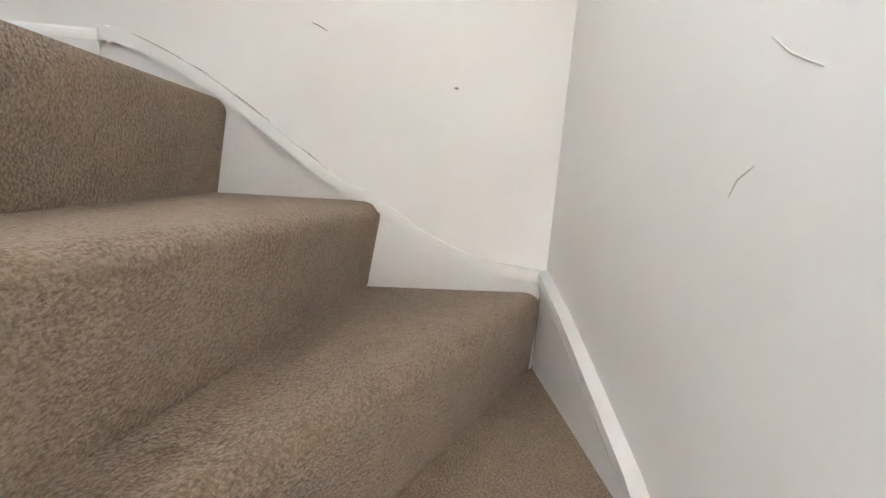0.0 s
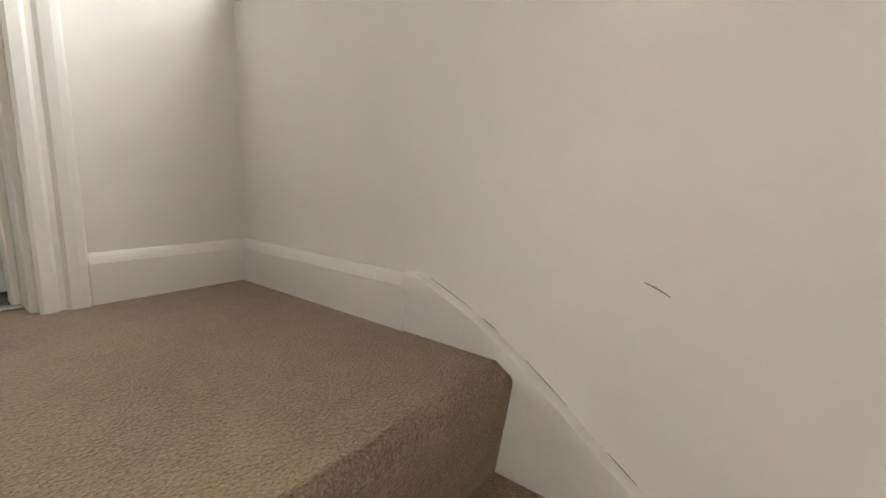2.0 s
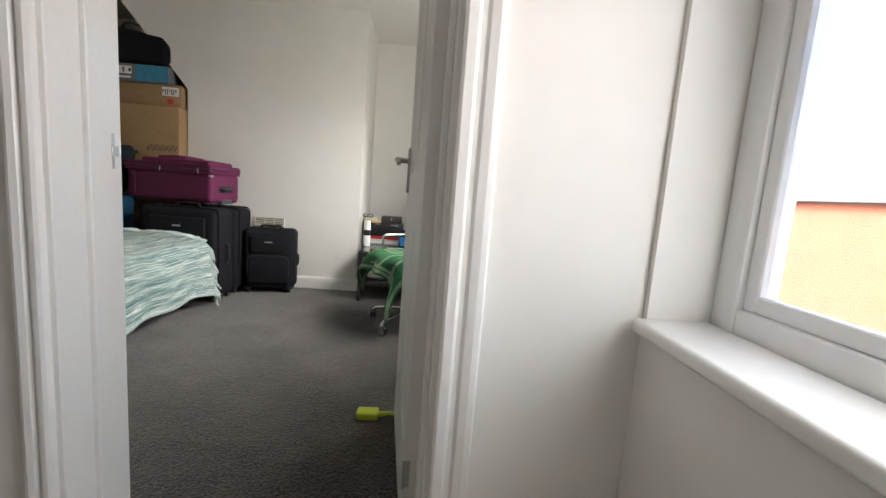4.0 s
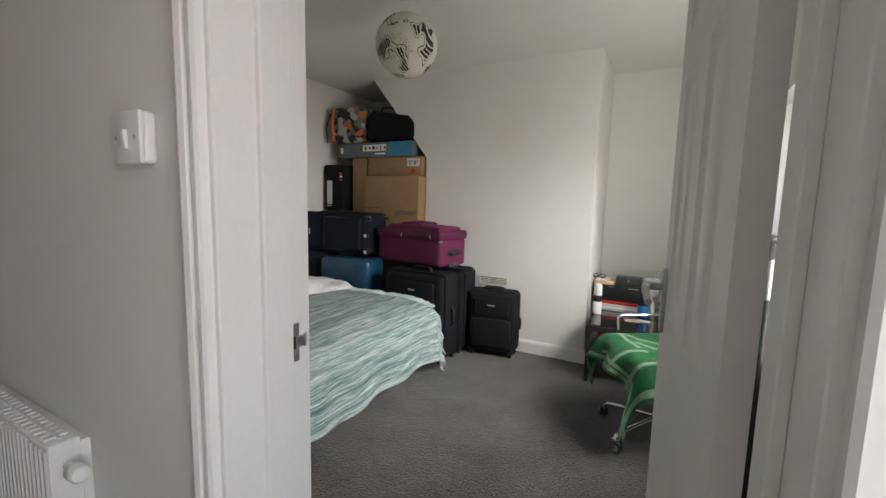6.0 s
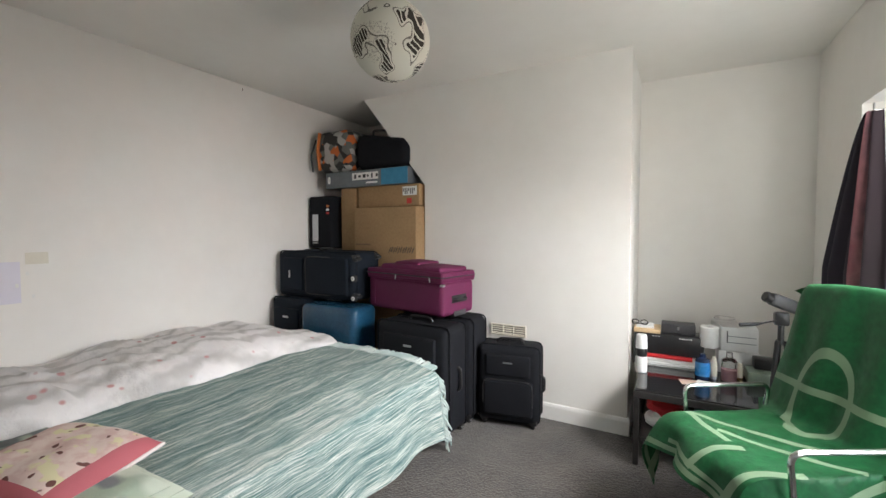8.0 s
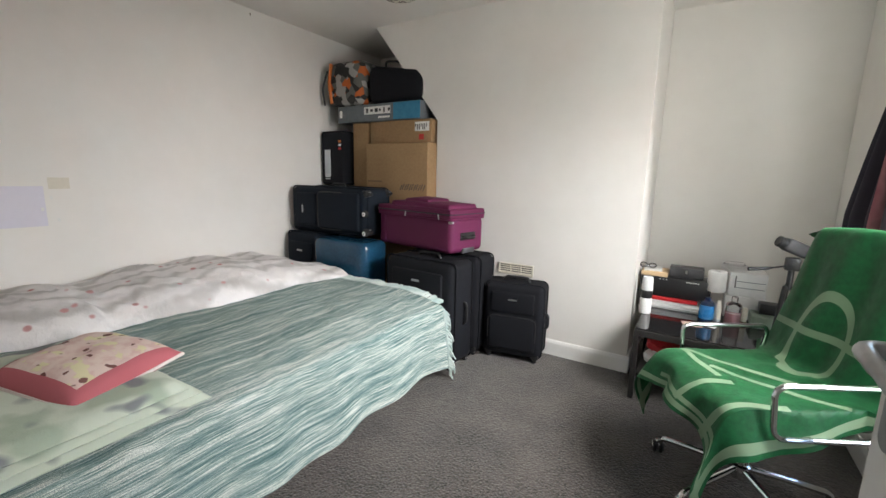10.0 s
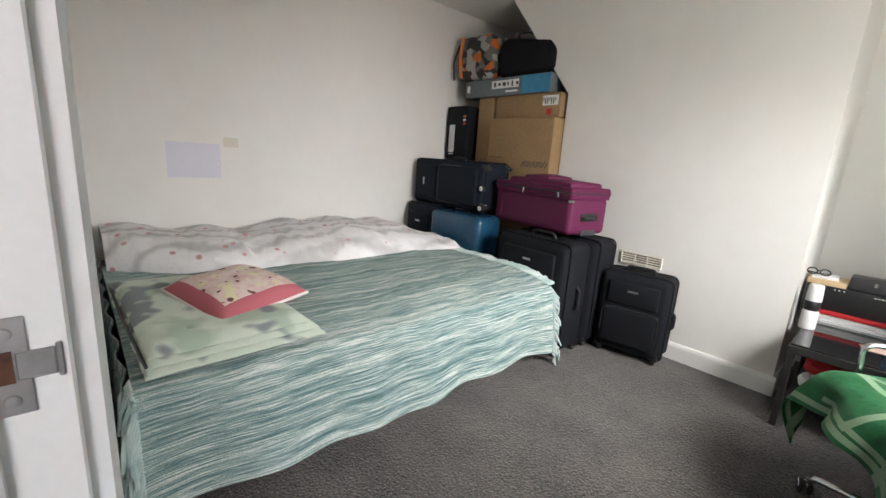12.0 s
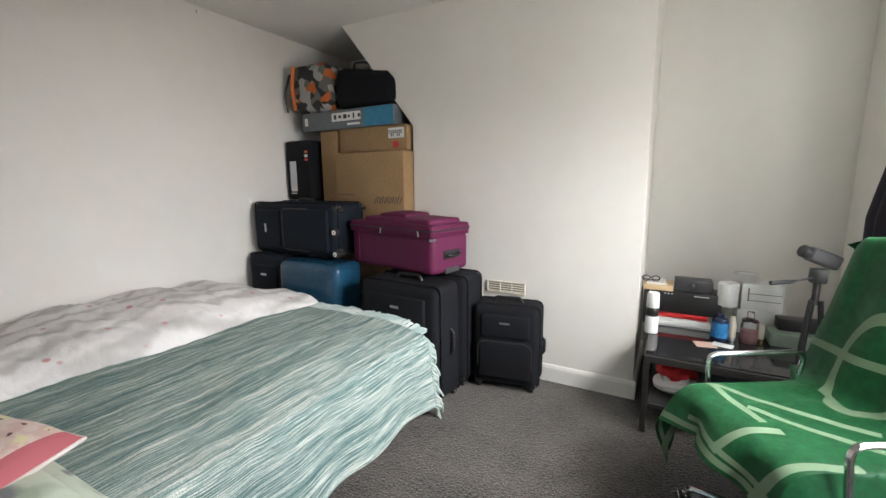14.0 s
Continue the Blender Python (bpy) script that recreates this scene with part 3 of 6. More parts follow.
# ---------- bed ----------
def stripes_mat():
    m, n, l, b = nodes_of("teal_woven_throw", 0.9, 0, 0.15)
    uv = n.new("ShaderNodeUVMap").outputs[0]
    mp = n.new("ShaderNodeMapping")
    mp.inputs["Scale"].default_value = (1.0, 0.024, 1.0)
    l.new(uv, mp.inputs["Vector"])
    a = noise_tex(n, l, 400, 2, mp.outputs[0], 0.75)
    c = noise_tex(n, l, 48, 4, mp.outputs[0], 0.6)
    g = n.new("ShaderNodeNewGeometry").outputs["Position"]
    wv = noise_tex(n, l, 420, 2, g)
    mix = n.new("ShaderNodeMix")
    mix.inputs[0].default_value = 0.36
    l.new(a.outputs["Fac"], mix.inputs[2])
    l.new(c.outputs["Fac"], mix.inputs[3])
    r = ramp(n, l, mix.outputs[0], [(0.36, (0.07, 0.15, 0.155)), (0.45, (0.17, 0.27, 0.265)), (0.52, (0.35, 0.44, 0.42)), (0.58, (0.70, 0.74, 0.70))])
    dots = ramp(n, l, wv.outputs["Fac"], [(0.38, (0.55, 0.58, 0.58)), (0.60, (1.12, 1.1, 1.08))])
    weave = n.new("ShaderNodeMix")
    weave.data_type, weave.blend_type = "RGBA", "MULTIPLY"
    weave.inputs[0].default_value = 1.0
    l.new(r.outputs[0], weave.inputs[6])
    l.new(dots.outputs[0], weave.inputs[7])
    l.new(weave.outputs[2], b.inputs["Base Color"])
    bumped(n, l, b, [(a.outputs["Fac"], 0.8, 0.006), (wv.outputs["Fac"], 0.8, 0.003)])
    return m


M_THROW = stripes_mat()
M_TASSEL = surface("pale_wool_fringe", (0.24, 0.36, 0.35), (0.66, 0.70, 0.67), 30, 8, 0.9, 0.4, 0.002, spec=0.15, blot_amount=0.8)
BX0, BX1, BY0, BY1, BZ = LX + 0.03, -1.27, 1.27, 3.24, 0.50
bed = thing("bed", pose(0, 0, 0), "low double bed with a dark frame under a teal throw", "bed")
M_MATT = surface("white_mattress_cloth", (0.6, 0.58, 0.55), (0.72, 0.70, 0.67), 120, 4, 0.9, 0.2, 0.001)
part("mattress", box(BX0, BX1, BY0 + 0.03, BY1 - 0.08, 0.27, BZ - 0.015, 0.05, 4), M_MATT, bed)
part("base", box(BX0 + 0.01, BX1 - 0.03, BY0 + 0.03, BY1 - 0.08, 0.12, 0.27, 0.01, 2), M_BLACKCASE, bed, "dark divan base")
part("end_board", box(BX0, BX1 - 0.1, BY1 - 0.076, BY1 - 0.045, 0.10, 0.497, 0.004, 2), surface("orange_pine", (0.32, 0.14, 0.05), (0.48, 0.24, 0.1), 30, 3, 0.5, 0.05, 0.001), bed, "orange pine end board")
part("head_board", box(BX0, BX1 - 0.02, BY0 + 0.002, BY0 + 0.022, 0.10, 0.46, 0.004, 2), M_BLKFRAME, bed, "black bed end panel")
for x in (BX0 + 0.06, BX1 - 0.1):
    for y in (BY0 + 0.08, BY1 - 0.13):
        part("leg", box(x - 0.025, x + 0.025, y - 0.025, y + 0.025, 0, 0.12, 0.004, 1), M_BLKFRAME, bed)

throw = thing("throw", pose(0, 0, 0), "teal and white striped woven throw with fringed ends on the bed", "blanket")


def hem(v):
    y = BY0 + (BY1 - BY0) * v
    return 0.125 + 0.012 * math.sin(v * 9 + 1) + 0.006 * math.sin(v * 23) - 0.05 * max(0, v - 0.85) * 3


def throw_at(u, v):
    y = BY0 - 0.01 + (BY1 - BY0 - 0.07) * v
    s = u * 1.62
    flat = 1.22
    w = noise.noise(Vector((s * 3, y * 2.2, 0.3))) * 0.014 + noise.noise(Vector((s * 9, y * 6, 4.3))) * 0.008 + abs(noise.noise(Vector((s * 7 + y * 3, y * 11, 7.1)))) * 0.010
    if s < flat:
        x = BX1 - flat + s
        z = BZ + 0.016 + w - 0.03 * max(0, (s - flat + 0.25) / 0.25) ** 2
        return Vector((x, y, z))
    k = (s - flat) / (1.62 - flat)
    r = 0.05
    drop = BZ - 0.014 - hem(v)
    ang = min(1, k * 5) * math.pi / 2
    fold = 0.012 * math.sin(y * 14 + 2 * math.sin(y * 3)) * k
    x = BX1 + r * math.sin(ang) + fold + 0.055 * k
    z = BZ - 0.014 + w * (1 - k) - r * (1 - math.cos(ang)) - max(0, k - 0.2) / 0.8 * (drop - r)
    return Vector((x, y, z))


bm = bmesh.new()
sheet(bm, throw_at, 110, 120, 0.006)
part("cloth", bm, M_THROW, throw)


def fringe(name, ends, rnd):
    bm = bmesh.new()
    for p, d in ends:
        l = rnd.uniform(0.09, 0.15)
        lie = max(0.0, min(1.0, (d.length - 0.9) * 10)) if p.z > BZ - 0.03 else 0.0
        q = p + d * (0.4 + 0.15 * lie) * l + Vector((rnd.uniform(-.012, .012), rnd.uniform(-.008, .008), (-0.35 + 0.37 * lie) * l))
        e = p + d * (0.55 + 0.4 * lie) * l + Vector((rnd.uniform(-.03, .03), rnd.uniform(-.015, .015), (-0.95 + 0.80 * lie) * l))
        tube(bm, [p, q, (q + e) / 2 + Vector((rnd.uniform(-.008, .008), 0, 0)), e], [0.006, 0.0075, 0.0075, 0.004], 5)
    return part(name, bm, M_TASSEL, throw, "knotted white and teal fringe")


def drop_at(u, v):
    x = BX1 + 0.05 - 1.62 * u
    return Vector((x, BY0 - 0.018 - 0.02 * v + 0.008 * math.sin(x * 30), BZ - 0.01 - 0.02 * (1 - u) - 0.26 * v))


bm = bmesh.new()
sheet(bm, drop_at, 80, 12, 0.005)
part("end_drop", bm, M_THROW, throw)
rnd = random.Random(5)
fringe("fringe", [(throw_at(i / 110, 1.0), Vector((0, 1, 0))) for i in range(18, 111)], rnd)
fringe("fringe", [(throw_at(i / 160, 0.0), Vector((0, -0.35, 0))) for i in range(118, 161)], rnd)
fringe("fringe", [(drop_at(i / 110, 1.0), Vector((0, -0.1, 0))) for i in range(111)], rnd)


# ---------- suitcases ----------
def soft_case(name, w, d, h, mat, label, handle=True, pocket=True, wheels=True, piping=True):
    """Soft suitcase standing on its wheels: w wide, d deep, h high; front faces -y; base centre at the origin."""
    t = thing(name, Matrix.Identity(4), label, "suitcase", "stack of suitcases")
    b0 = 0.035 if wheels else 0.0
    bm = box(-w / 2, w / 2, -d / 2, d / 2, b0, h, min(0.05, d * 0.2), 5)
    bmesh.ops.subdivide_edges(bm, edges=[e for e in bm.edges if e.calc_length() > 0.12], cuts=5, use_grid_fill=True)
    for v in bm.verts:
        n = noise.noise(v.co * 7 + Vector((w * 13, d * 7, h)))
        v.co += Vector((0, 0.006 * n, 0.004 * n))
        if abs(v.co.y) > d * 0.45:
            v.co.y += math.copysign(0.012 * math.cos(v.co.x / w * 2.6) * math.cos((v.co.z - h / 2) / h * 2.6), v.co.y)
    part("body", bm, mat, t)
    if piping:
        for y in (-d / 2 + 0.03, d / 2 - 0.03):
            bm = bmesh.new()
            r = 0.045
            tube(bm, rounded([(-w / 2 - 0.001, y, h / 2), (-w / 2 - 0.001, y, b0), (w / 2 + 0.001, y, b0), (w / 2 + 0.001, y, h + 0.001), (-w / 2 - 0.001, y, h + 0.001), (-w / 2 - 0.001, y, h / 2)], r), 0.0055, 6)
            part("piping", bm, mat, t)
    if pocket:
        bm = box(-w * 0.4, w * 0.4, -d / 2 - 0.028, -d / 2 + 0.01, b0 + 0.05, h * 0.60, 0.02, 4)
        part("front_pocket", bm, mat, t)
        bm = bmesh.new()
        tube(bm, rounded([(-w * 0.4, -d / 2 - 0.022, h * 0.3), (-w * 0.4, -d / 2 - 0.022, h * 0.60), (w * 0.4, -d / 2 - 0.022, h * 0.60), (w * 0.4, -d / 2 - 0.022, h * 0.3)], 0.05), 0.004, 6)
        part("zip", bm, M_BLACKP, t)
        bm = box(-w * 0.36, w * 0.36, -d / 2 - 0.02, -d / 2 + 0.01, h * 0.64, h * 0.9, 0.012, 3)
        part("upper_pocket", bm, mat, t)
        part("badge", box(-0.03, 0.03, -d / 2 - 0.023, -d / 2 - 0.018, h * 0.80, h * 0.82, 0.002, 1), M_STEEL, t, "small metal badge")
    if handle:
        bm = bmesh.new()
        tube(bm, rounded([(-0.09, 0, h - 0.002), (-0.075, 0, h + 0.028), (0.075, 0, h + 0.028), (0.09, 0, h - 0.002)], 0.03), 0.009, 8)
        part("top_handle", bm, M_BLACKP, t)
        bm = bmesh.new()
        tube(bm, rounded([(w / 2 - 0.002, 0, h * 0.42), (w / 2 + 0.022, 0, h * 0.45), (w / 2 + 0.022, 0, h * 0.6), (w / 2 - 0.002, 0, h * 0.63)], 0.02), 0.009, 8)
        part("side_handle", bm, M_BLACKP, t)
    if wheels:
        for x in (-w / 2 + 0.04, w / 2 - 0.04):
            for y in (-d / 2 + 0.035, d / 2 - 0.035):
                bm = bmesh.new()
                lathe(bm, [(0, -0.012), (0.018, -0.012), (0.024, -0.006), (0.024, 0.006), (0.018, 0.012), (0, 0.012)], 16, pose(x, y, 0.024, 0, 90, 0))
                wl = part("wheel", bm, M_RUBBER, t)
                bm = bmesh.new()
                lathe(bm, [(0, -0.0135), (0.010, -0.0135), (0.010, 0.0135), (0, 0.0135)], 12, pose(x, y, 0.024, 0, 90, 0))
                part("hub", bm, M_STEEL, wl, "pale wheel hub")
                part("wheel_housing", box(x - 0.025, x + 0.025, y - 0.03, y + 0.03, 0.03, 0.075, 0.01, 2), M_BLACKP, t)
    return t


big = soft_case("suitcase", 0.56, 0.26, 0.70, M_BLACKCASE, "large black fabric suitcase standing at the end of the bed")
big.matrix_world = pose(-1.475, 3.40, 0, 0, 0, -3)
big2 = soft_case("suitcase", 0.58, 0.24, 0.70, M_BLACKCASE, "second large black fabric suitcase standing behind the first")
big2.matrix_world = pose(-1.47, 3.69, 0, 0, 0, -2)
small = soft_case("suitcase", 0.40, 0.20, 0.535, M_BLACKCASE, "small black cabin suitcase standing by the wall")
small.matrix_world = pose(-0.985, 3.745, 0, 0, 0, 10)
part("luggage_tag", box(0.0, 0.035, -0.075, -0.07, 0.545, 0.57, 0.002, 1, pose(0, 0, 0, 0, 20, 0)), M_WHITEP, small, "white luggage tag").location = (-0.19, 0, 0)


def plum_case():
    """Soft case lying on its back: a boxy body, a piped lid rim and padded lid pockets; an end handle and corner wheels."""
    t = thing("suitcase", Matrix.Identity(4), "plum fabric suitcase lying on top of the black ones", "suitcase", "stack of suitcases")
    L, D, Hb = 0.72, 0.34, 0.235

    def shell(x0, x1, y0, y1, z0, z1, bevel, puff, seed):
        bm = box(x0, x1, y0, y1, z0, z1, bevel, 5)
        bmesh.ops.subdivide_edges(bm, edges=[e for e in bm.edges if e.calc_length() > 0.10], cuts=6, use_grid_fill=True)
        for v in bm.verts:
            u, w = (2 * v.co.x - x0 - x1) / (x1 - x0), (2 * v.co.y - y0 - y1) / (y1 - y0)
            n = noise.noise(v.co * 8 + Vector((seed, 0, 0)))
            if v.co.z > (z0 + z1) / 2:
                v.co.z += puff * (1 - u * u) * (1 - w * w) + 0.006 * n
            v.co.y += 0.005 * n * (1 if abs(w) > 0.9 else 0)
        return bm

    part("body", shell(-L / 2, L / 2, -D / 2, D / 2, 0.0, Hb, 0.035, 0.0, 1), M_PURPLE, t)
    part("lid", shell(-L / 2 - 0.006, L / 2 + 0.008, -D / 2 - 0.010, D / 2 + 0.008, Hb - 0.012, Hb + 0.052, 0.022, 0.012, 4), M_PURPLE, t, "overhanging plum lid")
    part("lid_pocket", shell(-L / 2 + 0.11, L / 2 - 0.035, -D / 2 + 0.02, D / 2 - 0.03, Hb + 0.035, Hb + 0.080, 0.020, 0.014, 7), M_PURPLE, t, "padded pocket on the lid")
    part("lid_pocket", shell(-0.14, 0.10, -D / 2 + 0.06, D / 2 - 0.06, Hb + 0.07, Hb + 0.105, 0.016, 0.010, 9), M_PURPLE, t, "small raised pocket on the lid")
    for z, r, o, m in ((Hb - 0.010, 0.006, 0.006, M_PURPLE), (Hb + 0.022, 0.0045, 0.012, M_BLACKP), (Hb + 0.046, 0.006, 0.004, M_PURPLE)):
        a, b = L / 2 + o, D / 2 + o
        bm = bmesh.new()
        tube(bm, rounded([(0, -b, z), (a, -b, z), (a, b, z), (-a, b, z), (-a, -b, z), (0, -b, z)], 0.035), r, 6)
        part("zip" if m is M_BLACKP else "piping", bm, m, t)
    for x, y, rz in ((-0.05, -D / 2 - 0.014, 8), (L / 2 - 0.10, -D / 2 - 0.014, -10)):
        part("zip_pull", box(-0.005, 0.005, -0.002, 0.002, -0.035, 0.0, 0.0015, 1, pose(x, y, Hb + 0.022, 0, rz, 0)), M_STEEL, t, "small metal zip pull")
    part("handle_plate", box(L / 2 - 0.002, L / 2 + 0.005, -0.075, 0.075, 0.085, 0.135, 0.003, 2), M_BLACKP, t)
    bm = bmesh.new()
    tube(bm, rounded([(L / 2, -0.06, 0.11), (L / 2 + 0.028, -0.05, 0.108), (L / 2 + 0.028, 0.05, 0.108), (L / 2, 0.06, 0.11)], 0.02), 0.009, 8)
    part("end_handle", bm, M_BLACKP, t)
    part("kick_plate", box(L / 2 - 0.05, L / 2 + 0.004, -0.055, 0.075, -0.004, 0.032, 0.006, 2), M_DARKP, t, "dark grey plastic foot")
    part("strap", box(-L / 2 + 0.055, -L / 2 + 0.085, -D / 2 - 0.004, -D / 2 + 0.004, 0.03, Hb - 0.02, 0.002, 1), M_PURPLE, t)
    part("label_tab", box(L / 2 - 0.02, L / 2 + 0.010, -D / 2 - 0.006, -D / 2 + 0.02, Hb - 0.035, Hb - 0.02, 0.003, 1), M_STEEL, t)
    for y in (-D / 2 + 0.04, D / 2 - 0.04):
        bm = bmesh.new()
        lathe(bm, [(0, -0.012), (0.02, -0.012), (0.026, 0), (0.02, 0.012), (0, 0.012)], 14, pose(-L / 2 - 0.004, y, 0.04, 0, 90, 0))
        part("wheel", bm, M_DARKP, t)
    return t


purple = plum_case()
purple.matrix_world = pose(-1.628, 3.620, 0.730, 0, 0, -10.8)
navy = soft_case("suitcase", 0.36, 0.30, 0.86, M_NAVYCASE, "navy fabric suitcase lying across the stack with its wheels showing")
for x in (-0.005, -0.150):
    bm = bmesh.new()
    lathe(bm, [(0, 0.014), (0.018, 0.014), (0.026, 0.006), (0.026, -0.01), (0, -0.01)], 18, pose(x, -0.155, 0.035, 90, 0, 0))
    wl = part("wheel", bm, M_RUBBER, navy)
    bm = bmesh.new()
    lathe(bm, [(0.006, 0.016), (0.015, 0.016), (0.017, 0.013), (0.006, 0.013)], 18, pose(x, -0.155, 0.035, 90, 0, 0))
    part("hub", bm, M_WHITEP, wl, "pale wheel hub")
navy.matrix_world = pose(-2.03, 3.58, 0.945, 0, -90, 0)
dark = soft_case("suitcase", 0.38, 0.26, 0.755, M_NAVYCASE, "dark navy suitcase standing against the wall")
dark.matrix_world = pose(-2.71, 3.50, 0)
blue = soft_case("suitcase", 0.54, 0.26, 0.745, M_BLUEBAG, "shiny blue suitcase standing behind the bed", pocket=False, handle=False, piping=False)
blue.matrix_world = pose(-2.225, 3.43, 0)


# ---------- boxes in the alcove ----------
M_LABEL = surface("white_label", (0.7, 0.7, 0.68), (0.8, 0.8, 0.78), 60, 5, 0.5, 0.0)
M_INK = surface("dark_print", (0.03, 0.03, 0.035), (0.06, 0.06, 0.065), 60, 5, 0.6, 0.0)
M_REDINK = surface("red_print", (0.45, 0.03, 0.03), (0.55, 0.05, 0.04), 60, 5, 0.6, 0.0)
FY = 3.885


def carton(name, x0, x1, y0, y1, z0, z1, mat, label, flap=True):
    t = thing(name, pose((x0 + x1) / 2, (y0 + y1) / 2, z0), label, "box", "boxes in the alcove")
    w, d, h = (x1 - x0) / 2, (y1 - y0) / 2, z1 - z0
    part("body", box(-w, w, -d, d, 0, h, 0.004, 2), mat, t)
    if flap:
        for s in (-1, 1):
            part("flap", box(-w, w, min(s * 0.002, s * d), max(s * 0.002, s * d), h + 0.0005, h + 0.005, 0.001, 1), mat, t)
        part("tape", box(-w - 0.0008, w + 0.0008, -0.024, 0.024, h + 0.0055, h + 0.0062), surface("parcel_tape", (0.3, 0.2, 0.11), (0.38, 0.26, 0.15), 30, 4, 0.25, 0.02), t)
    return t, w, d, h


carton("cardboard_box", -2.42, -1.79, FY, 4.45, 0.0, 0.70, M_CARD, "brown cardboard box at the bottom of the alcove")
main, w, d, h = carton("cardboard_box", -2.385, -1.772, 3.80, 4.40, 0.708, 1.474, M_CARD, "large brown cardboard box with hatched print")
for k in range(11):
    part("print_bar", box(0.0, 0.006, -d - 0.0015, -d + 0.001, 0, 0.05, 0, 1, pose(0.045 + k * 0.022, 0, 0.405 + 0.006 * (k % 2), 0, 25, 0)), M_INK, main)
part("print_line", box(-0.29, -0.14, -d - 0.001, -d + 0.001, 0.462, 0.474), surface("faded_print", (0.17, 0.11, 0.06), (0.22, 0.14, 0.08), 60, 5, 0.8, 0.0), main)
lidb, w, d, h = carton("cardboard_box", -2.405, -1.79, FY - 0.01, 4.45, 1.486, 1.655, M_CARD, "flat brown cardboard box with a white address label")
part("address_label", box(w - 0.155, w - 0.02, -d - 0.0015, -d + 0.001, 0.085, 0.155), M_LABEL, lidb, "white address label")
for k in range(7):
    part("print_bar", box(w - 0.15 + k * 0.017, w - 0.142 + k * 0.017, -d - 0.0025, -d - 0.001, 0.095 + 0.02 * (k % 3 == 0), 0.14), M_INK, lidb)
part("print_bar", box(w - 0.115, w - 0.07, -d - 0.0015, -d + 0.001, 0.02, 0.062), M_REDINK, lidb, "dark red printed mark")
carton("cardboard_box", -2.60, -2.43, FY - 0.01, 4.4, 0.0, 1.652, M_CARD, "tall narrow brown cardboard box")
M_GREYBOX = surface("grey_printed_card", (0.10, 0.12, 0.135), (0.16, 0.18, 0.2), 25, 6, 0.45, 0.02)
M_BLUEPR = surface("blue_printed_card", (0.02, 0.16, 0.3), (0.05, 0.26, 0.42), 25, 6, 0.4, 0.02)
gb, w, d, h = carton("appliance_box", -2.76, -1.885, FY - 0.03, 4.3, 1.664, 1.80, M_GREYBOX, "flat grey appliance box with a blue printed end", False)
part("blue_panel", box(w - 0.26, w + 0.001, -d - 0.0015, -d + 0.001, 0.004, h - 0.004), M_BLUEPR, gb, "blue printed panel")
part("print_strip", box(-0.13, w - 0.29, -d - 0.002, -d + 0.001, 0.055, 0.115), M_LABEL, gb, "white strip with dark symbols")
for k, (a, b) in enumerate(((0.02, 0.035), (0.025, 0.02), (0.03, 0.03), (0.016, 0.02), (0.012, 0.04), (0.02, 0.025))):
    x = -0.105 + k * 0.046
    part("symbol", box(x, x + a, -d - 0.003, -d - 0.0015, 0.085 - b / 2, 0.085 + b / 2, 0.003, 1), M_INK, gb)
part("print_bar", box(0.02, 0.14, -d - 0.0015, -d + 0.001, 0.022, 0.036), M_LABEL, gb)
part("round_mark", box(-w + 0.03, -w + 0.055, -d - 0.0015, -d + 0.001, 0.04, 0.10, 0.008, 2), M_LABEL, gb)


def camo():
    m, n, l, b = nodes_of("patterned_bag_fabric", 0.7, 0, 0.3)
    g = n.new("ShaderNodeNewGeometry").outputs["Position"]
    v = n.new("ShaderNodeTexVoronoi")
    v.inputs["Scale"].default_value = 19
    l.new(g, v.inputs["Vector"])
    sep = n.new("ShaderNodeSeparateColor")
    l.new(v.outputs["Color"], sep.inputs[0])
    r = ramp(n, l, sep.outputs[0], [(0.0, (0.03, 0.03, 0.03)), (0.34, (0.12, 0.125, 0.115)), (0.6, (0.34, 0.335, 0.32)), (0.82, (0.48, 0.12, 0.03))])
    r.color_ramp.interpolation = "CONSTANT"
    l.new(r.outputs[0], b.inputs["Base Color"])
    bumped(n, l, b, [(noise_tex(n, l, 200, 2, g).outputs["Fac"], 0.3, 0.001)])
    return m


M_CAMO = camo()
M_ORANGE = surface("orange_trim", (0.5, 0.12, 0.02), (0.62, 0.2, 0.05), 200, 5, 0.6, 0.2, 0.001)
pack = thing("backpack", pose(-2.66, 3.99, 1.806), "grey and orange patterned backpack lying on the boxes", "bag")
bm = box(-0.19, 0.20, -0.17, 0.17, 0, 0.36, 0.07, 5)
part("body", bm, M_CAMO, pack)
bm = bmesh.new()
tube(bm, rounded([(-0.13, -0.172, 0.02), (-0.155, -0.176, 0.18), (-0.13, -0.172, 0.345)], 0.05), [0.014] * 8, 8)
part("orange_zip", bm, M_ORANGE, pack, "broad orange zip")
part("side_pocket", box(-0.215, -0.17, -0.12, 0.12, 0.02, 0.30, 0.02, 3), M_DARKP, pack, "dark side mesh pocket")
bm = bmesh.new()
tube(bm, rounded([(-0.2, -0.15, 0.3), (-0.225, -0.19, 0.15), (-0.22, -0.17, 0.01)], 0.04), 0.008, 6)
part("strap", bm, M_DARKP, pack)
hold = thing("holdall", pose(-2.22, 4.08, 1.806), "soft black holdall lying beside the backpack", "bag")
bm = box(-0.24, 0.33, -0.2, 0.16, 0, 0.30, 0.08, 5)
for v in bm.verts:
    k = max(0, (v.co.x - 0.0) / 0.33)
    v.co.z *= 1 - 0.42 * k * k
    v.co.z *= 1.08 + 0.1 * noise.noise(v.co * 6)
part("body", bm, M_BLACKCASE, hold)
bm = bmesh.new()
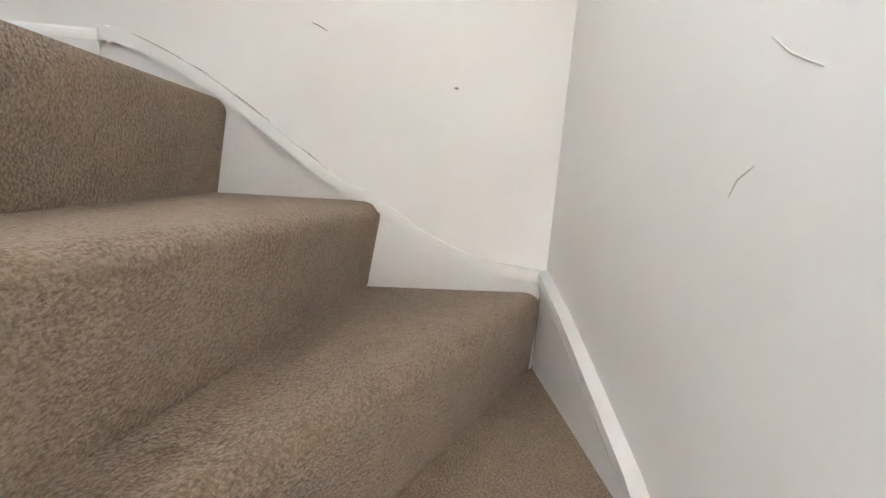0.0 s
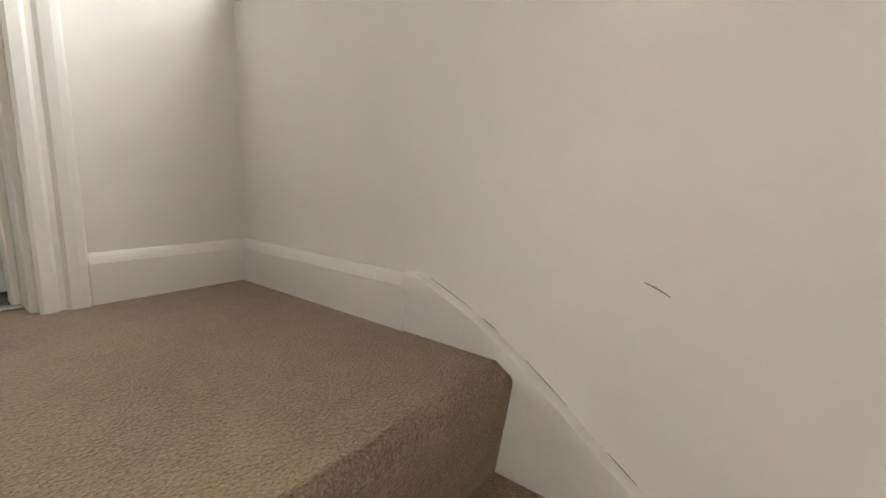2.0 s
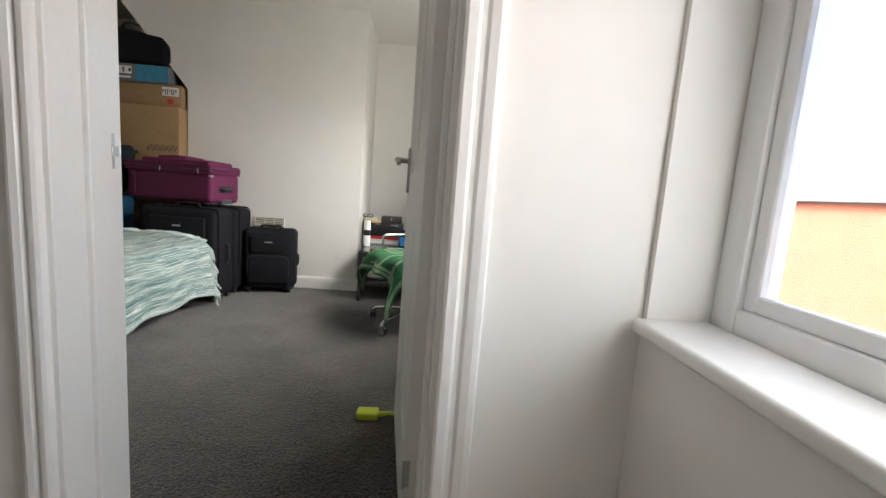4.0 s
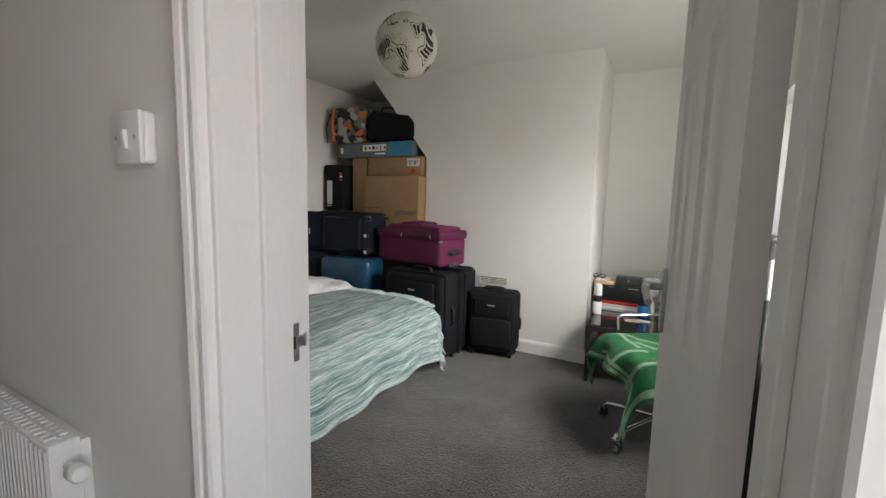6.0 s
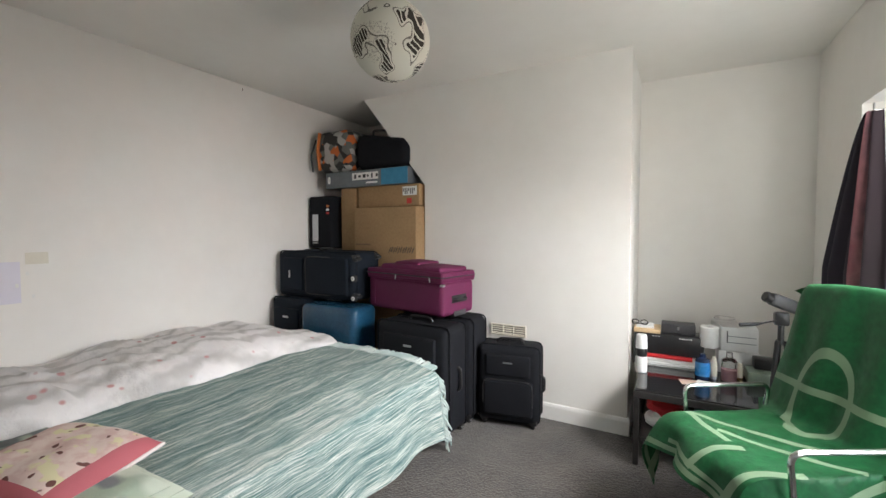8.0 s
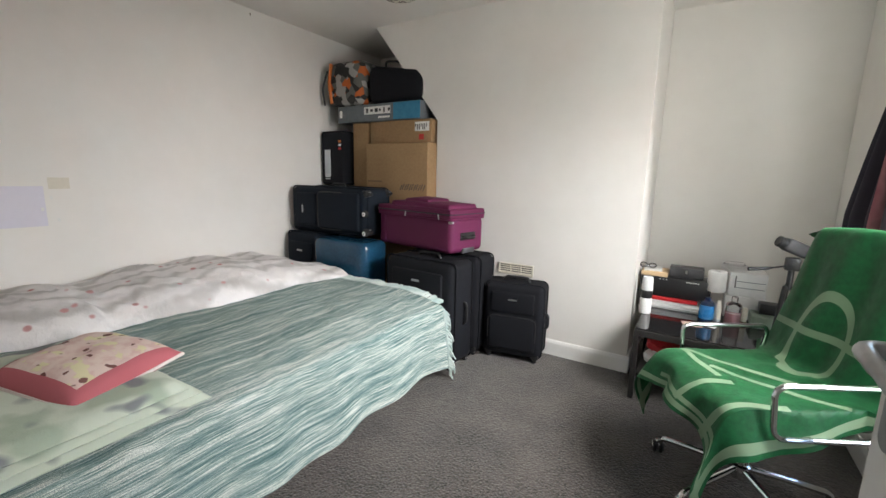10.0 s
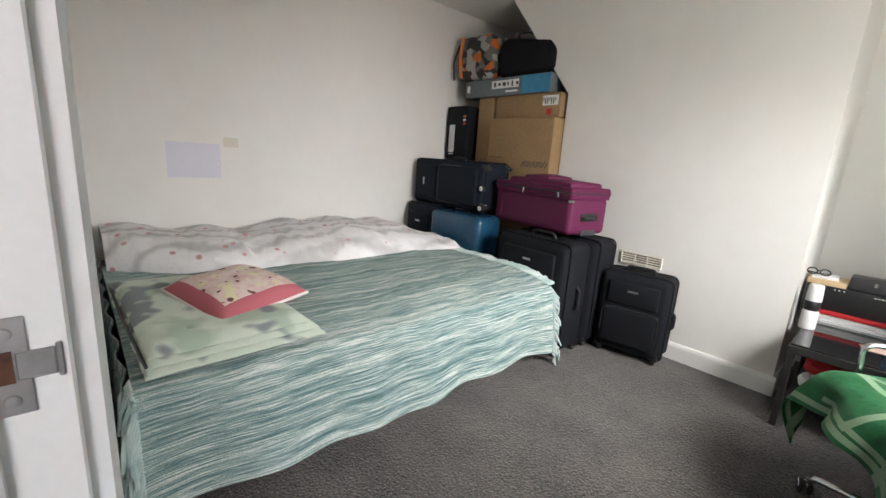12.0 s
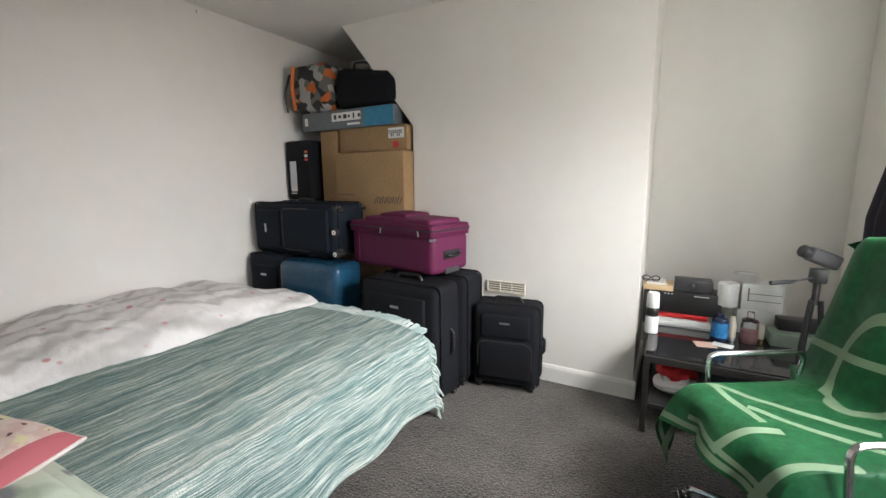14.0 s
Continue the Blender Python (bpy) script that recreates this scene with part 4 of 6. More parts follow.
tube(bm, rounded([(-0.1, -0.1, 0.30), (-0.06, -0.15, 0.33), (0.06, -0.15, 0.32), (0.1, -0.1, 0.28)], 0.03), 0.009, 6)
part("handle", bm, M_BLACKP, hold)
folder = thing("black_case", pose(-2.78, 3.84, 1.135), "black upright case with a white label", "case")
part("body", box(-0.135, 0.135, -0.05, 0.25, 0, 0.46, 0.025, 4), M_BLACKCASE, folder)
part("label", box(-0.085, -0.015, -0.0525, -0.049, 0.07, 0.30, 0.001, 1), surface("grey_label", (0.5, 0.52, 0.55), (0.62, 0.64, 0.66), 60, 5, 0.5, 0.0), folder, "pale grey label")
for k in range(3):
    part("print_bar", box(-0.08, -0.02, -0.054, -0.052, 0.045 + k * 0.018, 0.052 + k * 0.018), M_LABEL, folder)
for k in range(3):
    part("sticker", box(0.085, 0.115, -0.0525, -0.049, 0.30 + k * 0.03, 0.318 + k * 0.03), (M_REDINK, M_LABEL, M_ORANGE)[k], folder)


# ---------- bedding ----------
def uv_math(n, l):
    def put(op, a, b=None, clamp=False):
        k = n.new("ShaderNodeMath")
        k.operation, k.use_clamp = op, clamp
        for i, s in enumerate((a, b)):
            if s is None:
                continue
            if isinstance(s, (int, float)):
                k.inputs[i].default_value = s
            else:
                l.new(s, k.inputs[i])
        return k.outputs[0]
    return put


def duvet_mat():
    m, n, l, b = nodes_of("white_duvet_print", 0.85, 0, 0.2)
    g = n.new("ShaderNodeNewGeometry").outputs["Position"]
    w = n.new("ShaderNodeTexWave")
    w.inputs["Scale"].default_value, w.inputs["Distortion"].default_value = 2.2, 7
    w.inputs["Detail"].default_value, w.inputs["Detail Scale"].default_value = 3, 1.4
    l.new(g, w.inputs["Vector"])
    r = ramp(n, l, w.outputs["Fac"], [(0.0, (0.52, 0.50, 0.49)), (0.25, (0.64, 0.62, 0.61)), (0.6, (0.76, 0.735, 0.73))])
    v = n.new("ShaderNodeTexVoronoi")
    v.inputs["Scale"].default_value = 9
    l.new(g, v.inputs["Vector"])
    dot = ramp(n, l, v.outputs["Distance"], [(0.10, (1, 1, 1)), (0.16, (0, 0, 0))])
    mx = n.new("ShaderNodeMix")
    mx.data_type = "RGBA"
    l.new(dot.outputs[0], mx.inputs[0])
    l.new(r.outputs[0], mx.inputs[6])
    mx.inputs[7].default_value = (0.55, 0.3, 0.3, 1)
    l.new(mx.outputs[2], b.inputs["Base Color"])
    f = noise_tex(n, l, 300, 2, g)
    cr = noise_tex(n, l, 20, 5, g)
    bumped(n, l, b, [(cr.outputs["Fac"], 0.7, 0.02), (f.outputs["Fac"], 0.25, 0.001)])
    return m


bolster = thing("rolled_duvet", pose(0, 0, 0), "rumpled white patterned duvet rolled along the wall on the bed", "duvet")


def bolster_at(u, v):
    y = 1.275 + 1.955 * v
    tip = max(0, (v - 0.80) / 0.20)
    front = -2.13 - 0.28 * max(0, 1 - v * 4.0) ** 1.5 + 0.08 * tip + 0.02 * math.sin(v * 13)
    back = LX + 0.02 + 0.42 * tip ** 2
    hgt = 0.165 + 0.02 * math.sin(v * 11 + 1) + 0.012 * math.sin(v * 31)
    hgt *= (1 - 0.60 * tip ** 1.5)
    a = math.pi * (1 - u)
    cx, rx = (front + back) / 2, (front - back) / 2
    x = cx + rx * math.copysign(abs(math.cos(a)) ** 0.7, math.cos(a))
    z = BZ + 0.012 + hgt * math.sin(a) ** 0.75 * (1 - 0.25 * u)
    p = Vector((x, y, z))
    k = math.sin(a)
    diag = y * 13 - x * 9 + 1.6 * noise.noise(Vector((x * 4, y * 3, 9)))
    crease = (1 - abs(math.sin(diag))) ** 3 * max(0, 0.4 + noise.noise(Vector((x * 3, y * 2.4, 1))))
    p += Vector((0.35, 0, 1)) * k * 0.030 * crease
    p += Vector((0, 0, 1)) * k * (0.022 * noise.noise(Vector((x * 5, y * 9 - x * 8, 2))) + 0.009 * noise.noise(Vector((x * 14, y * 22, 5))))
    return p


bm = bmesh.new()
sheet(bm, bolster_at, 60, 300)
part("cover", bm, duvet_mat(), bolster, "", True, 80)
part("underside", box(LX + 0.03, -2.45, 1.31, 2.9, BZ + 0.004, BZ + 0.05, 0.02, 2), M_MATT, bolster)


def floral(name, base1, base2, spots):
    m, n, l, b = nodes_of(name, 0.85, 0, 0.2)
    g = n.new("ShaderNodeNewGeometry").outputs["Position"]
    a = noise_tex(n, l, 5.5, 2, g)
    r = ramp(n, l, a.outputs["Fac"], [(0.40, base1), (0.5, base2), (0.58, base2)])
    c = noise_tex(n, l, 8, 1, g)
    mk = ramp(n, l, c.outputs["Fac"], [(0.53, (0, 0, 0)), (0.60, (1, 1, 1))])
    mx = n.new("ShaderNodeMix")
    mx.data_type = "RGBA"
    l.new(mk.outputs[0], mx.inputs[0])
    l.new(r.outputs[0], mx.inputs[6])
    mx.inputs[7].default_value = (*spots, 1)
    l.new(mx.outputs[2], b.inputs["Base Color"])
    bumped(n, l, b, [(noise_tex(n, l, 250, 2, g).outputs["Fac"], 0.4, 0.002), (noise_tex(n, l, 18, 3, g).outputs["Fac"], 0.3, 0.01)])
    return m


fold = thing("folded_blanket", pose(-1.62, 1.575, BZ + 0.018, 0, 0, 2), "folded pale green and grey fleece blanket on the bed", "blanket")
M_FLEECE = floral("pale_green_fleece", (0.42, 0.5, 0.40), (0.60, 0.66, 0.56), (0.24, 0.26, 0.27))
for k, (z, inset) in enumerate(((0.0, 0.0), (0.024, 0.012), (0.047, 0.03))):
    def layer(u, v, z=z, i=inset):
        x, y = -0.42 + i + (0.80 - 1.6 * i) * u, -0.30 + i * 0.4 + (0.52 - 2.2 * i) * v
        e = min(u, 1 - u, v, 1 - v)
        rise = 0.022 * min(1, e * 14) ** 0.5
        return Vector((x, y, z + rise + 0.006 * noise.noise(Vector((x * 5, y * 5, z * 40)))))
    bm = bmesh.new()
    sheet(bm, layer, 24, 24, 0.004)
    part("fold", bm, M_FLEECE, fold)
bm = bmesh.new()
tube(bm, [(-0.42, -0.295, 0.03), (0.0, -0.30, 0.034), (0.37, -0.295, 0.028)], 0.005, 6)
part("edging", bm, M_DARKP, fold, "dark piped edge")


def cushion_mat():
    m, n, l, b = nodes_of("cushion_print", 0.8, 0, 0.2)
    put = uv_math(n, l)
    sep = n.new("ShaderNodeSeparateXYZ")
    l.new(n.new("ShaderNodeUVMap").outputs[0], sep.inputs[0])
    u, v = sep.outputs[0], sep.outputs[1]
    edge = put("MINIMUM", put("MINIMUM", u, put("SUBTRACT", 1.0, u)), v)
    border = put("LESS_THAN", edge, 0.11)
    g = n.new("ShaderNodeNewGeometry").outputs["Position"]
    nz = noise_tex(n, l, 20, 3, g)
    field = ramp(n, l, nz.outputs["Fac"], [(0.40, (0.66, 0.47, 0.43)), (0.55, (0.74, 0.60, 0.54))])
    fl = noise_tex(n, l, 17, 2, g)
    flower = ramp(n, l, fl.outputs["Fac"], [(0.58, (0, 0, 0)), (0.62, (1, 1, 1))])
    lf = noise_tex(n, l, 31, 1, g)
    leaf = ramp(n, l, lf.outputs["Fac"], [(0.66, (0, 0, 0)), (0.69, (1, 1, 1))])
    def mixc(f, a, c):
        k = n.new("ShaderNodeMix")
        k.data_type = "RGBA"
        l.new(f, k.inputs[0])
        l.new(a, k.inputs[6])
        if isinstance(c, tuple):
            k.inputs[7].default_value = (*c, 1)
        else:
            l.new(c, k.inputs[7])
        return k.outputs[2]
    col = mixc(flower.outputs[0], field.outputs[0], (0.72, 0.66, 0.42))
    col = mixc(leaf.outputs[0], col, (0.16, 0.07, 0.06))
    col = mixc(border, col, (0.46, 0.13, 0.15))
    l.new(col, b.inputs["Base Color"])
    bumped(n, l, b, [(noise_tex(n, l, 260, 2, g).outputs["Fac"], 0.4, 0.001)])
    return m


cush = thing("cushion", pose(-1.60, 1.62, BZ + 0.094, 3, 4, 16), "pink cushion cover with a flower print and rose border", "cushion")


def cushion_face(sign):
    def fn(u, v):
        x, y = (u - 0.5) * 0.38, (v - 0.5) * 0.34
        pinch = 0.015 * (1 - abs(2 * u - 1)) * abs(2 * v - 1)
        h = (max(0, 1 - (2 * u - 1) ** 4) * max(0, 1 - (2 * v - 1) ** 4)) ** 0.6
        wr = 0.010 * noise.noise(Vector((x * 11, y * 14, 3 * sign)))
        return Vector((x * (1 - pinch), y, (0.004 + (0.058 if sign > 0 else 0.03) * h) * sign + 0.02 * u * v * 0.4 + wr * h))
    return fn


bm = bmesh.new()
for s in (1, -1):
    sheet(bm, cushion_face(s), 24, 24)
bmesh.ops.remove_doubles(bm, verts=bm.verts, dist=0.0001)
part("cover", bm, cushion_mat(), cush, "", True, 80)
bm = bmesh.new()
edge = [cushion_face(0.2)(u, v) for u, v in [(k / 12, 0) for k in range(12)] + [(1, k / 12) for k in range(12)] + [(1 - k / 12, 1) for k in range(12)] + [(0, 1 - k / 12) for k in range(12)]]
tube(bm, edge, 0.006, 6, True)
part("piping", bm, surface("pale_piping", (0.68, 0.6, 0.57), (0.76, 0.7, 0.66), 200, 5, 0.8, 0.2, 0.001), cush, "pale corded piping")


# ---------- ceiling lamp ----------
def shade_mat():
    m, n, l, b = nodes_of("printed_paper_shade", 0.75, 0, 0.2)
    tc = n.new("ShaderNodeTexCoord").outputs["Object"]
    put = uv_math(n, l)
    mp = n.new("ShaderNodeMapping")
    mp.inputs["Scale"].default_value, mp.inputs["Location"].default_value = (1.0, 1.0, 0.75), (0.35, 0.1, 0.2)
    mp.inputs["Rotation"].default_value = (0.5, 0.3, 0.2)
    l.new(tc, mp.inputs["Vector"])
    big = noise_tex(n, l, 12, 0.6, mp.outputs[0])
    leaf = put("GREATER_THAN", big.outputs["Fac"], 0.585)
    wv = n.new("ShaderNodeTexWave")
    wv.inputs["Scale"].default_value, wv.inputs["Distortion"].default_value = 22, 3
    l.new(mp.outputs[0], wv.inputs["Vector"])
    vein = put("GREATER_THAN", wv.outputs["Fac"], 0.16)
    rim = put("MULTIPLY", put("GREATER_THAN", big.outputs["Fac"], 0.53), put("LESS_THAN", big.outputs["Fac"], 0.548))
    mask = put("MAXIMUM", put("MULTIPLY", leaf, vein), put("MULTIPLY", rim, 0.8))
    speck = noise_tex(n, l, 150, 1, tc)
    zone = noise_tex(n, l, 5, 0.5, tc)
    sp = put("MULTIPLY", put("GREATER_THAN", speck.outputs["Fac"], 0.58), put("GREATER_THAN", zone.outputs["Fac"], 0.52))
    mask = put("MAXIMUM", mask, put("MULTIPLY", sp, 0.4))
    mx = n.new("ShaderNodeMix")
    mx.data_type = "RGBA"
    l.new(mask, mx.inputs[0])
    mx.inputs[6].default_value, mx.inputs[7].default_value = (0.68, 0.66, 0.57, 1), (0.05, 0.042, 0.035, 1)
    l.new(mx.outputs[2], b.inputs["Base Color"])
    b.inputs["Transmission Weight"].default_value = 0.0
    return m


lamp = thing("pendant_lamp", pose(-1.16, 2.66, H), "white globe paper lampshade with a dark leaf print", "lamp")
bm = bmesh.new()
lathe(bm, [(0.175 * math.sin(a), -0.275 - 0.172 * math.cos(a)) for a in [0.0] + [0.05 + k * (math.pi - 0.35) / 28 for k in range(29)]], 44)
part("shade", bm, shade_mat(), lamp, "white paper globe with dark leaves")
bm = bmesh.new()
lathe(bm, [(0, 0), (0.055, 0), (0.055, -0.008), (0.045, -0.018), (0.012, -0.026), (0, -0.026)], 24)
part("ceiling_rose", bm, M_WHITEP, lamp)
bm = bmesh.new()
tube(bm, [(0, 0, -0.02), (0, 0, -0.13)], 0.003, 8)
part("flex", bm, M_WHITEP, lamp)
bm = bmesh.new()
lathe(bm, [(0, -0.12), (0.016, -0.12), (0.018, -0.16), (0.02, -0.2), (0, -0.2)], 16)
part("lamp_holder", bm, M_WHITEP, lamp)
bm = bmesh.new()
tube(bm, [(-0.05, 0, -0.112), (0.05, 0, -0.112)], 0.0025, 6)
tube(bm, [(0, -0.05, -0.112), (0, 0.05, -0.112)], 0.0025, 6)
part("shade_ring", bm, M_STEEL, lamp)


# ---------- wall things ----------
vent = thing("air_vent", pose(-1.065, CY, 0.577), "cream louvred air vent on the chimney breast", "vent")
M_CREAM = surface("cream_plastic", (0.62, 0.58, 0.49), (0.70, 0.66, 0.56), 60, 5, 0.45, 0.03, 0.0005)
bm = bmesh.new()
for a, b, c, d in ((-0.132, 0.132, 0.030, 0.040), (-0.132, 0.132, -0.040, -0.030), (-0.132, -0.122, -0.03, 0.03), (0.122, 0.132, -0.03, 0.03), (-0.042, -0.036, -0.03, 0.03), (0.036, 0.042, -0.03, 0.03)):
    bx(bm, a, b, -0.012, 0.0, c, d, 0.002, 1)
part("frame", bm, M_CREAM, vent)
part("backing", box(-0.122, 0.122, -0.002, 0.0, -0.03, 0.03), M_DARKP, vent, "dark opening")
for k in range(4):
    part("slat", box(-0.122, 0.122, -0.010, 0.0, -0.003, 0.003, 0.001, 1, pose(0, 0, -0.0225 + 0.015 * k, 35, 0, 0)), M_CREAM, vent)

sw = thing("light_switch", pose(-0.594, DY0, 1.343), "white plastic single light switch on the wall", "switch")
part("back_box", box(-0.043, 0.043, -0.022, 0, -0.043, 0.043, 0.008, 3), M_WHITEP, sw)
part("plate", box(-0.0435, 0.0435, -0.029, -0.020, -0.0435, 0.0435, 0.004, 2), M_WHITEP, sw)
part("rocker", box(-0.008, 0.008, -0.035, -0.027, -0.016, 0.016, 0.002, 2, pose(0, 0, 0, 6, 0, 0)), M_WHITEP, sw)
for x in (-0.03, 0.03):
    bm = bmesh.new()
    lathe(bm, [(0, 0.001), (0.003, 0.001), (0.0035, 0)], 10, pose(x, -0.029, 0, 90, 0, 0))
    part("screw", bm, M_STEEL, sw)

rad = thing("radiator", pose(-1.385, DY0, 0.108), "white panel radiator with a round valve on the landing", "radiator")
bm = bmesh.new()
prof = []
n = 42
for k in range(n):
    x0 = -0.5 + k / n
    prof += [(x0, -0.072), (x0 + 0.006, -0.078), (x0 + 0.014, -0.078), (x0 + 0.020, -0.072)]
prism(bm, prof + [(0.5, -0.06), (-0.5, -0.06)], "z", 0.03, 0.60)
part("front_panel", bm, M_GLOSS, rad)
part("top_grille", box(-0.5, 0.5, -0.076, -0.02, 0.601, 0.614, 0.004, 2), M_GLOSS, rad)
part("top_slot_bar", box(-0.49, 0.49, -0.052, -0.046, 0.612, 0.619, 0.001, 1), M_GLOSS, rad)
bm = bmesh.new()
for k in range(40):
    bx(bm, -0.49 + k * 0.0245, -0.482 + k * 0.0245, -0.07, -0.03, 0.612, 0.618)
part("top_fins", bm, M_GLOSS, rad)
part("side_cover", box(0.5, 0.506, -0.076, -0.02, 0.03, 0.614, 0.002, 1), M_GLOSS, rad)
part("back_panel", box(-0.5, 0.5, -0.03, 0.0, 0.03, 0.60, 0.004, 2), M_GLOSS, rad)
bm = bmesh.new()
tube(bm, [(0.506, -0.045, 0.56), (0.54, -0.045, 0.56)], 0.009, 10)
lathe(bm, [(0, 0), (0.018, 0), (0.02, 0.006), (0.02, 0.028), (0.016, 0.034), (0, 0.036)], 16, pose(0.535, -0.045, 0.56, 0, 90, 0))
part("valve", bm, M_WHITEP, rad, "round white radiator valve")
bm = bmesh.new()
tube(bm, rounded([(0.515, -0.045, 0.05), (0.54, -0.045, 0.05), (0.54, -0.045, -0.16)], 0.02), 0.0075, 10)
part("pipe", bm, M_GLOSS, rad)

# reflected light on the wall, put in as thin lilac and cream pieces
M_SHEEN = surface("lilac_light_patch", (0.66, 0.64, 0.72), (0.71, 0.69, 0.77), 20, 6, 0.6, 0.02, 0.0005, spec=0.2)
wall_patches = thing("wall_light_patches", pose(LX, 1.79, 1.04), "faint lilac and pale reflected light on the wall, put in as colour", "sticker")
part("sheet", box(0, 0.0012, -0.17, 0.12, -0.12, 0.09, 0.0004, 1), M_SHEEN, wall_patches)
part("pale_patch", box(0, 0.0015, 0.14, 0.23, 0.075, 0.135, 0.0004, 1), M_CREAM, wall_patches, "small cream patch of reflected light")
for y, z in ((-0.1, 0.115), (0.14, 0.02), (0.16, -0.1), (0.1, -0.04)):
    part("pale_fleck", box(0, 0.002, y, y + 0.012, z, z + 0.018, 0.0005, 1), M_LABEL, wall_patches)

# scuffs and small dents in the wall paint
M_SCUFF = surface("dark_scuff", (0.22, 0.19, 0.17), (0.4, 0.36, 0.32), 300, 40, 0.9, 0.0)
M_SCUFF2 = surface("faint_scuff", (0.58, 0.55, 0.51), (0.66, 0.63, 0.6), 300, 40, 0.9, 0.0)


def scuff(pts, r, mat):
    bm = bmesh.new()
    k = len(pts)
    tube(bm, pts, [r * (0.35 + 0.65 * math.sin(math.pi * (i + 0.4) / (k - 0.2))) for i in range(k)], 5)
    ob = struct("trim_scuff", bm, mat, "small dark scuff on the painted wall", "mark")


SX = WX - 0.0002
scuff([(SX, -0.012, 0.145), (SX, 0.004, 0.153), (SX, 0.018, 0.158)], 0.0013, M_SCUFF)
scuff([(SX, -0.284, 0.0565), (SX, -0.280, 0.057), (SX, -0.276, 0.057)], 0.0026, M_SCUFF)
scuff([(SX, 0.115, -0.118), (SX, 0.118, -0.117), (SX, 0.121, -0.116)], 0.002, M_SCUFF2)
scuff([(0.226, SB + 0.0002, 0.027), (0.201, SB + 0.0002, 0.006), (0.167, SB + 0.0002, -0.013)], 0.0012, M_SCUFF2)
scuff([(0.242, SB + 0.0002, -0.125), (0.234, SB + 0.0002, -0.106), (0.216, SB + 0.0002, -0.092)], 0.0010, M_SCUFF2)
scuff([(LX + 0.0002, 3.172, 2.352), (LX + 0.0002, 3.174, 2.362), (LX + 0.0002, 3.173, 2.374)], 0.004, M_SCUFF)


def top_height(y):
    k = max(i for i in range(len(top) - 1) if top[i].x >= y)
    p, q = top[k], top[k + 1]
    return p.y + (q.y - p.y) * (p.x - y) / max(1e-6, p.x - q.x)


# hairline cracks where the trim has come away from the plaster
for a, b in ((0.36, 0.27), (0.25, 0.22), (0.17, 0.10), (0.04, 0.0)):
    scuff([(SX, a + (b - a) * i / 6, top_height(a + (b - a) * i / 6) + 0.001) for i in range(7)], 0.0009, M_SCUFF)
scuff([(SX, y, 0.1085 + 0.0008 * math.sin(y * 30)) for y in (0.42, 0.5, 0.6, 0.72, 0.82)], 0.0006, M_SCUFF2)

toy = thing("dustpan_brush", pose(0.14, 1.80, 0), "small lime green plastic brush lying by the door", "brush")
M_LIME = surface("lime_plastic", (0.40, 0.48, 0.02), (0.5, 0.58, 0.05), 60, 5, 0.4, 0.02)
part("head", box(-0.07, 0.02, -0.03, 0.03, 0.0, 0.035, 0.01, 3), M_LIME, toy)
bm = bmesh.new()
tube(bm, [(0.01, 0, 0.018), (0.06, 0.005, 0.022), (0.11, 0.008, 0.018)], [0.012, 0.008, 0.007], 8)
part("handle", bm, M_LIME, toy)


# ---------- side table and what stands on it ----------
TX0, TX1, TY0, TY1, TZ = -0.222, 0.56, 3.58, 4.34, 0.42
table = thing("side_table", pose(0, 0, 0), "low black metal side table with a glossy black glass top", "table")
part("tabletop", box(TX0 + 0.006, TX1 - 0.006, TY0 + 0.006, TY1 - 0.006, TZ - 0.007, TZ, 0.002, 1), surface("black_glass", (0.012, 0.012, 0.013), (0.02, 0.02, 0.022), 40, 3, 0.035, 0.0, spec=0.6), table, "glossy black glass")
for a, b, c, d in ((TX0, TX1, TY0, TY0 + 0.03), (TX0, TX1, TY1 - 0.03, TY1), (TX0, TX0 + 0.03, TY0 + 0.03, TY1 - 0.03), (TX1 - 0.03, TX1, TY0 + 0.03, TY1 - 0.03)):
    part("rail", box(a, b, c, d, TZ - 0.045, TZ - 0.008, 0.003, 1), M_BLKFRAME, table)
for x in (TX0, TX1 - 0.03):
    for y in (TY0, TY1 - 0.03):
        part("leg", box(x + 0.001, x + 0.029, y + 0.001, y + 0.029, 0, TZ - 0.044, 0.003, 1), M_BLKFRAME, table)
part("lower_shelf", box(TX0 + 0.03, TX1 - 0.03, TY0 + 0.05, TY1 - 0.03, 0.13, 0.148, 0.003, 1), M_BLKFRAME, table)
part("shelf_rail", box(TX0 + 0.03, TX1 - 0.03, TY0 + 0.03, TY0 + 0.05, 0.125, 0.15, 0.003, 1), M_BLKFRAME, table)

M_WHITEC = surface("white_card", (0.66, 0.66, 0.65), (0.76, 0.76, 0.75), 40, 5, 0.5, 0.02)
M_BLUEP = surface("blue_plastic_label", (0.02, 0.16, 0.42), (0.05, 0.26, 0.55), 30, 6, 0.3, 0.02)
M_DKBLUE = surface("dark_blue_plastic", (0.008, 0.015, 0.05), (0.015, 0.03, 0.08), 30, 6, 0.25, 0.02)
M_PINK = surface("pink_liquid", (0.5, 0.25, 0.27), (0.6, 0.34, 0.36), 30, 6, 0.2, 0.02)
M_CLEAR = glass("clear_plastic", (0.92, 0.9, 0.9))
M_RED = surface("red_cloth", (0.45, 0.015, 0.02), (0.62, 0.03, 0.035), 120, 6, 0.75, 0.3, 0.002)
M_PINE = surface("pale_pine", (0.52, 0.36, 0.2), (0.66, 0.49, 0.3), 26, 5, 0.55, 0.05, 0.001)


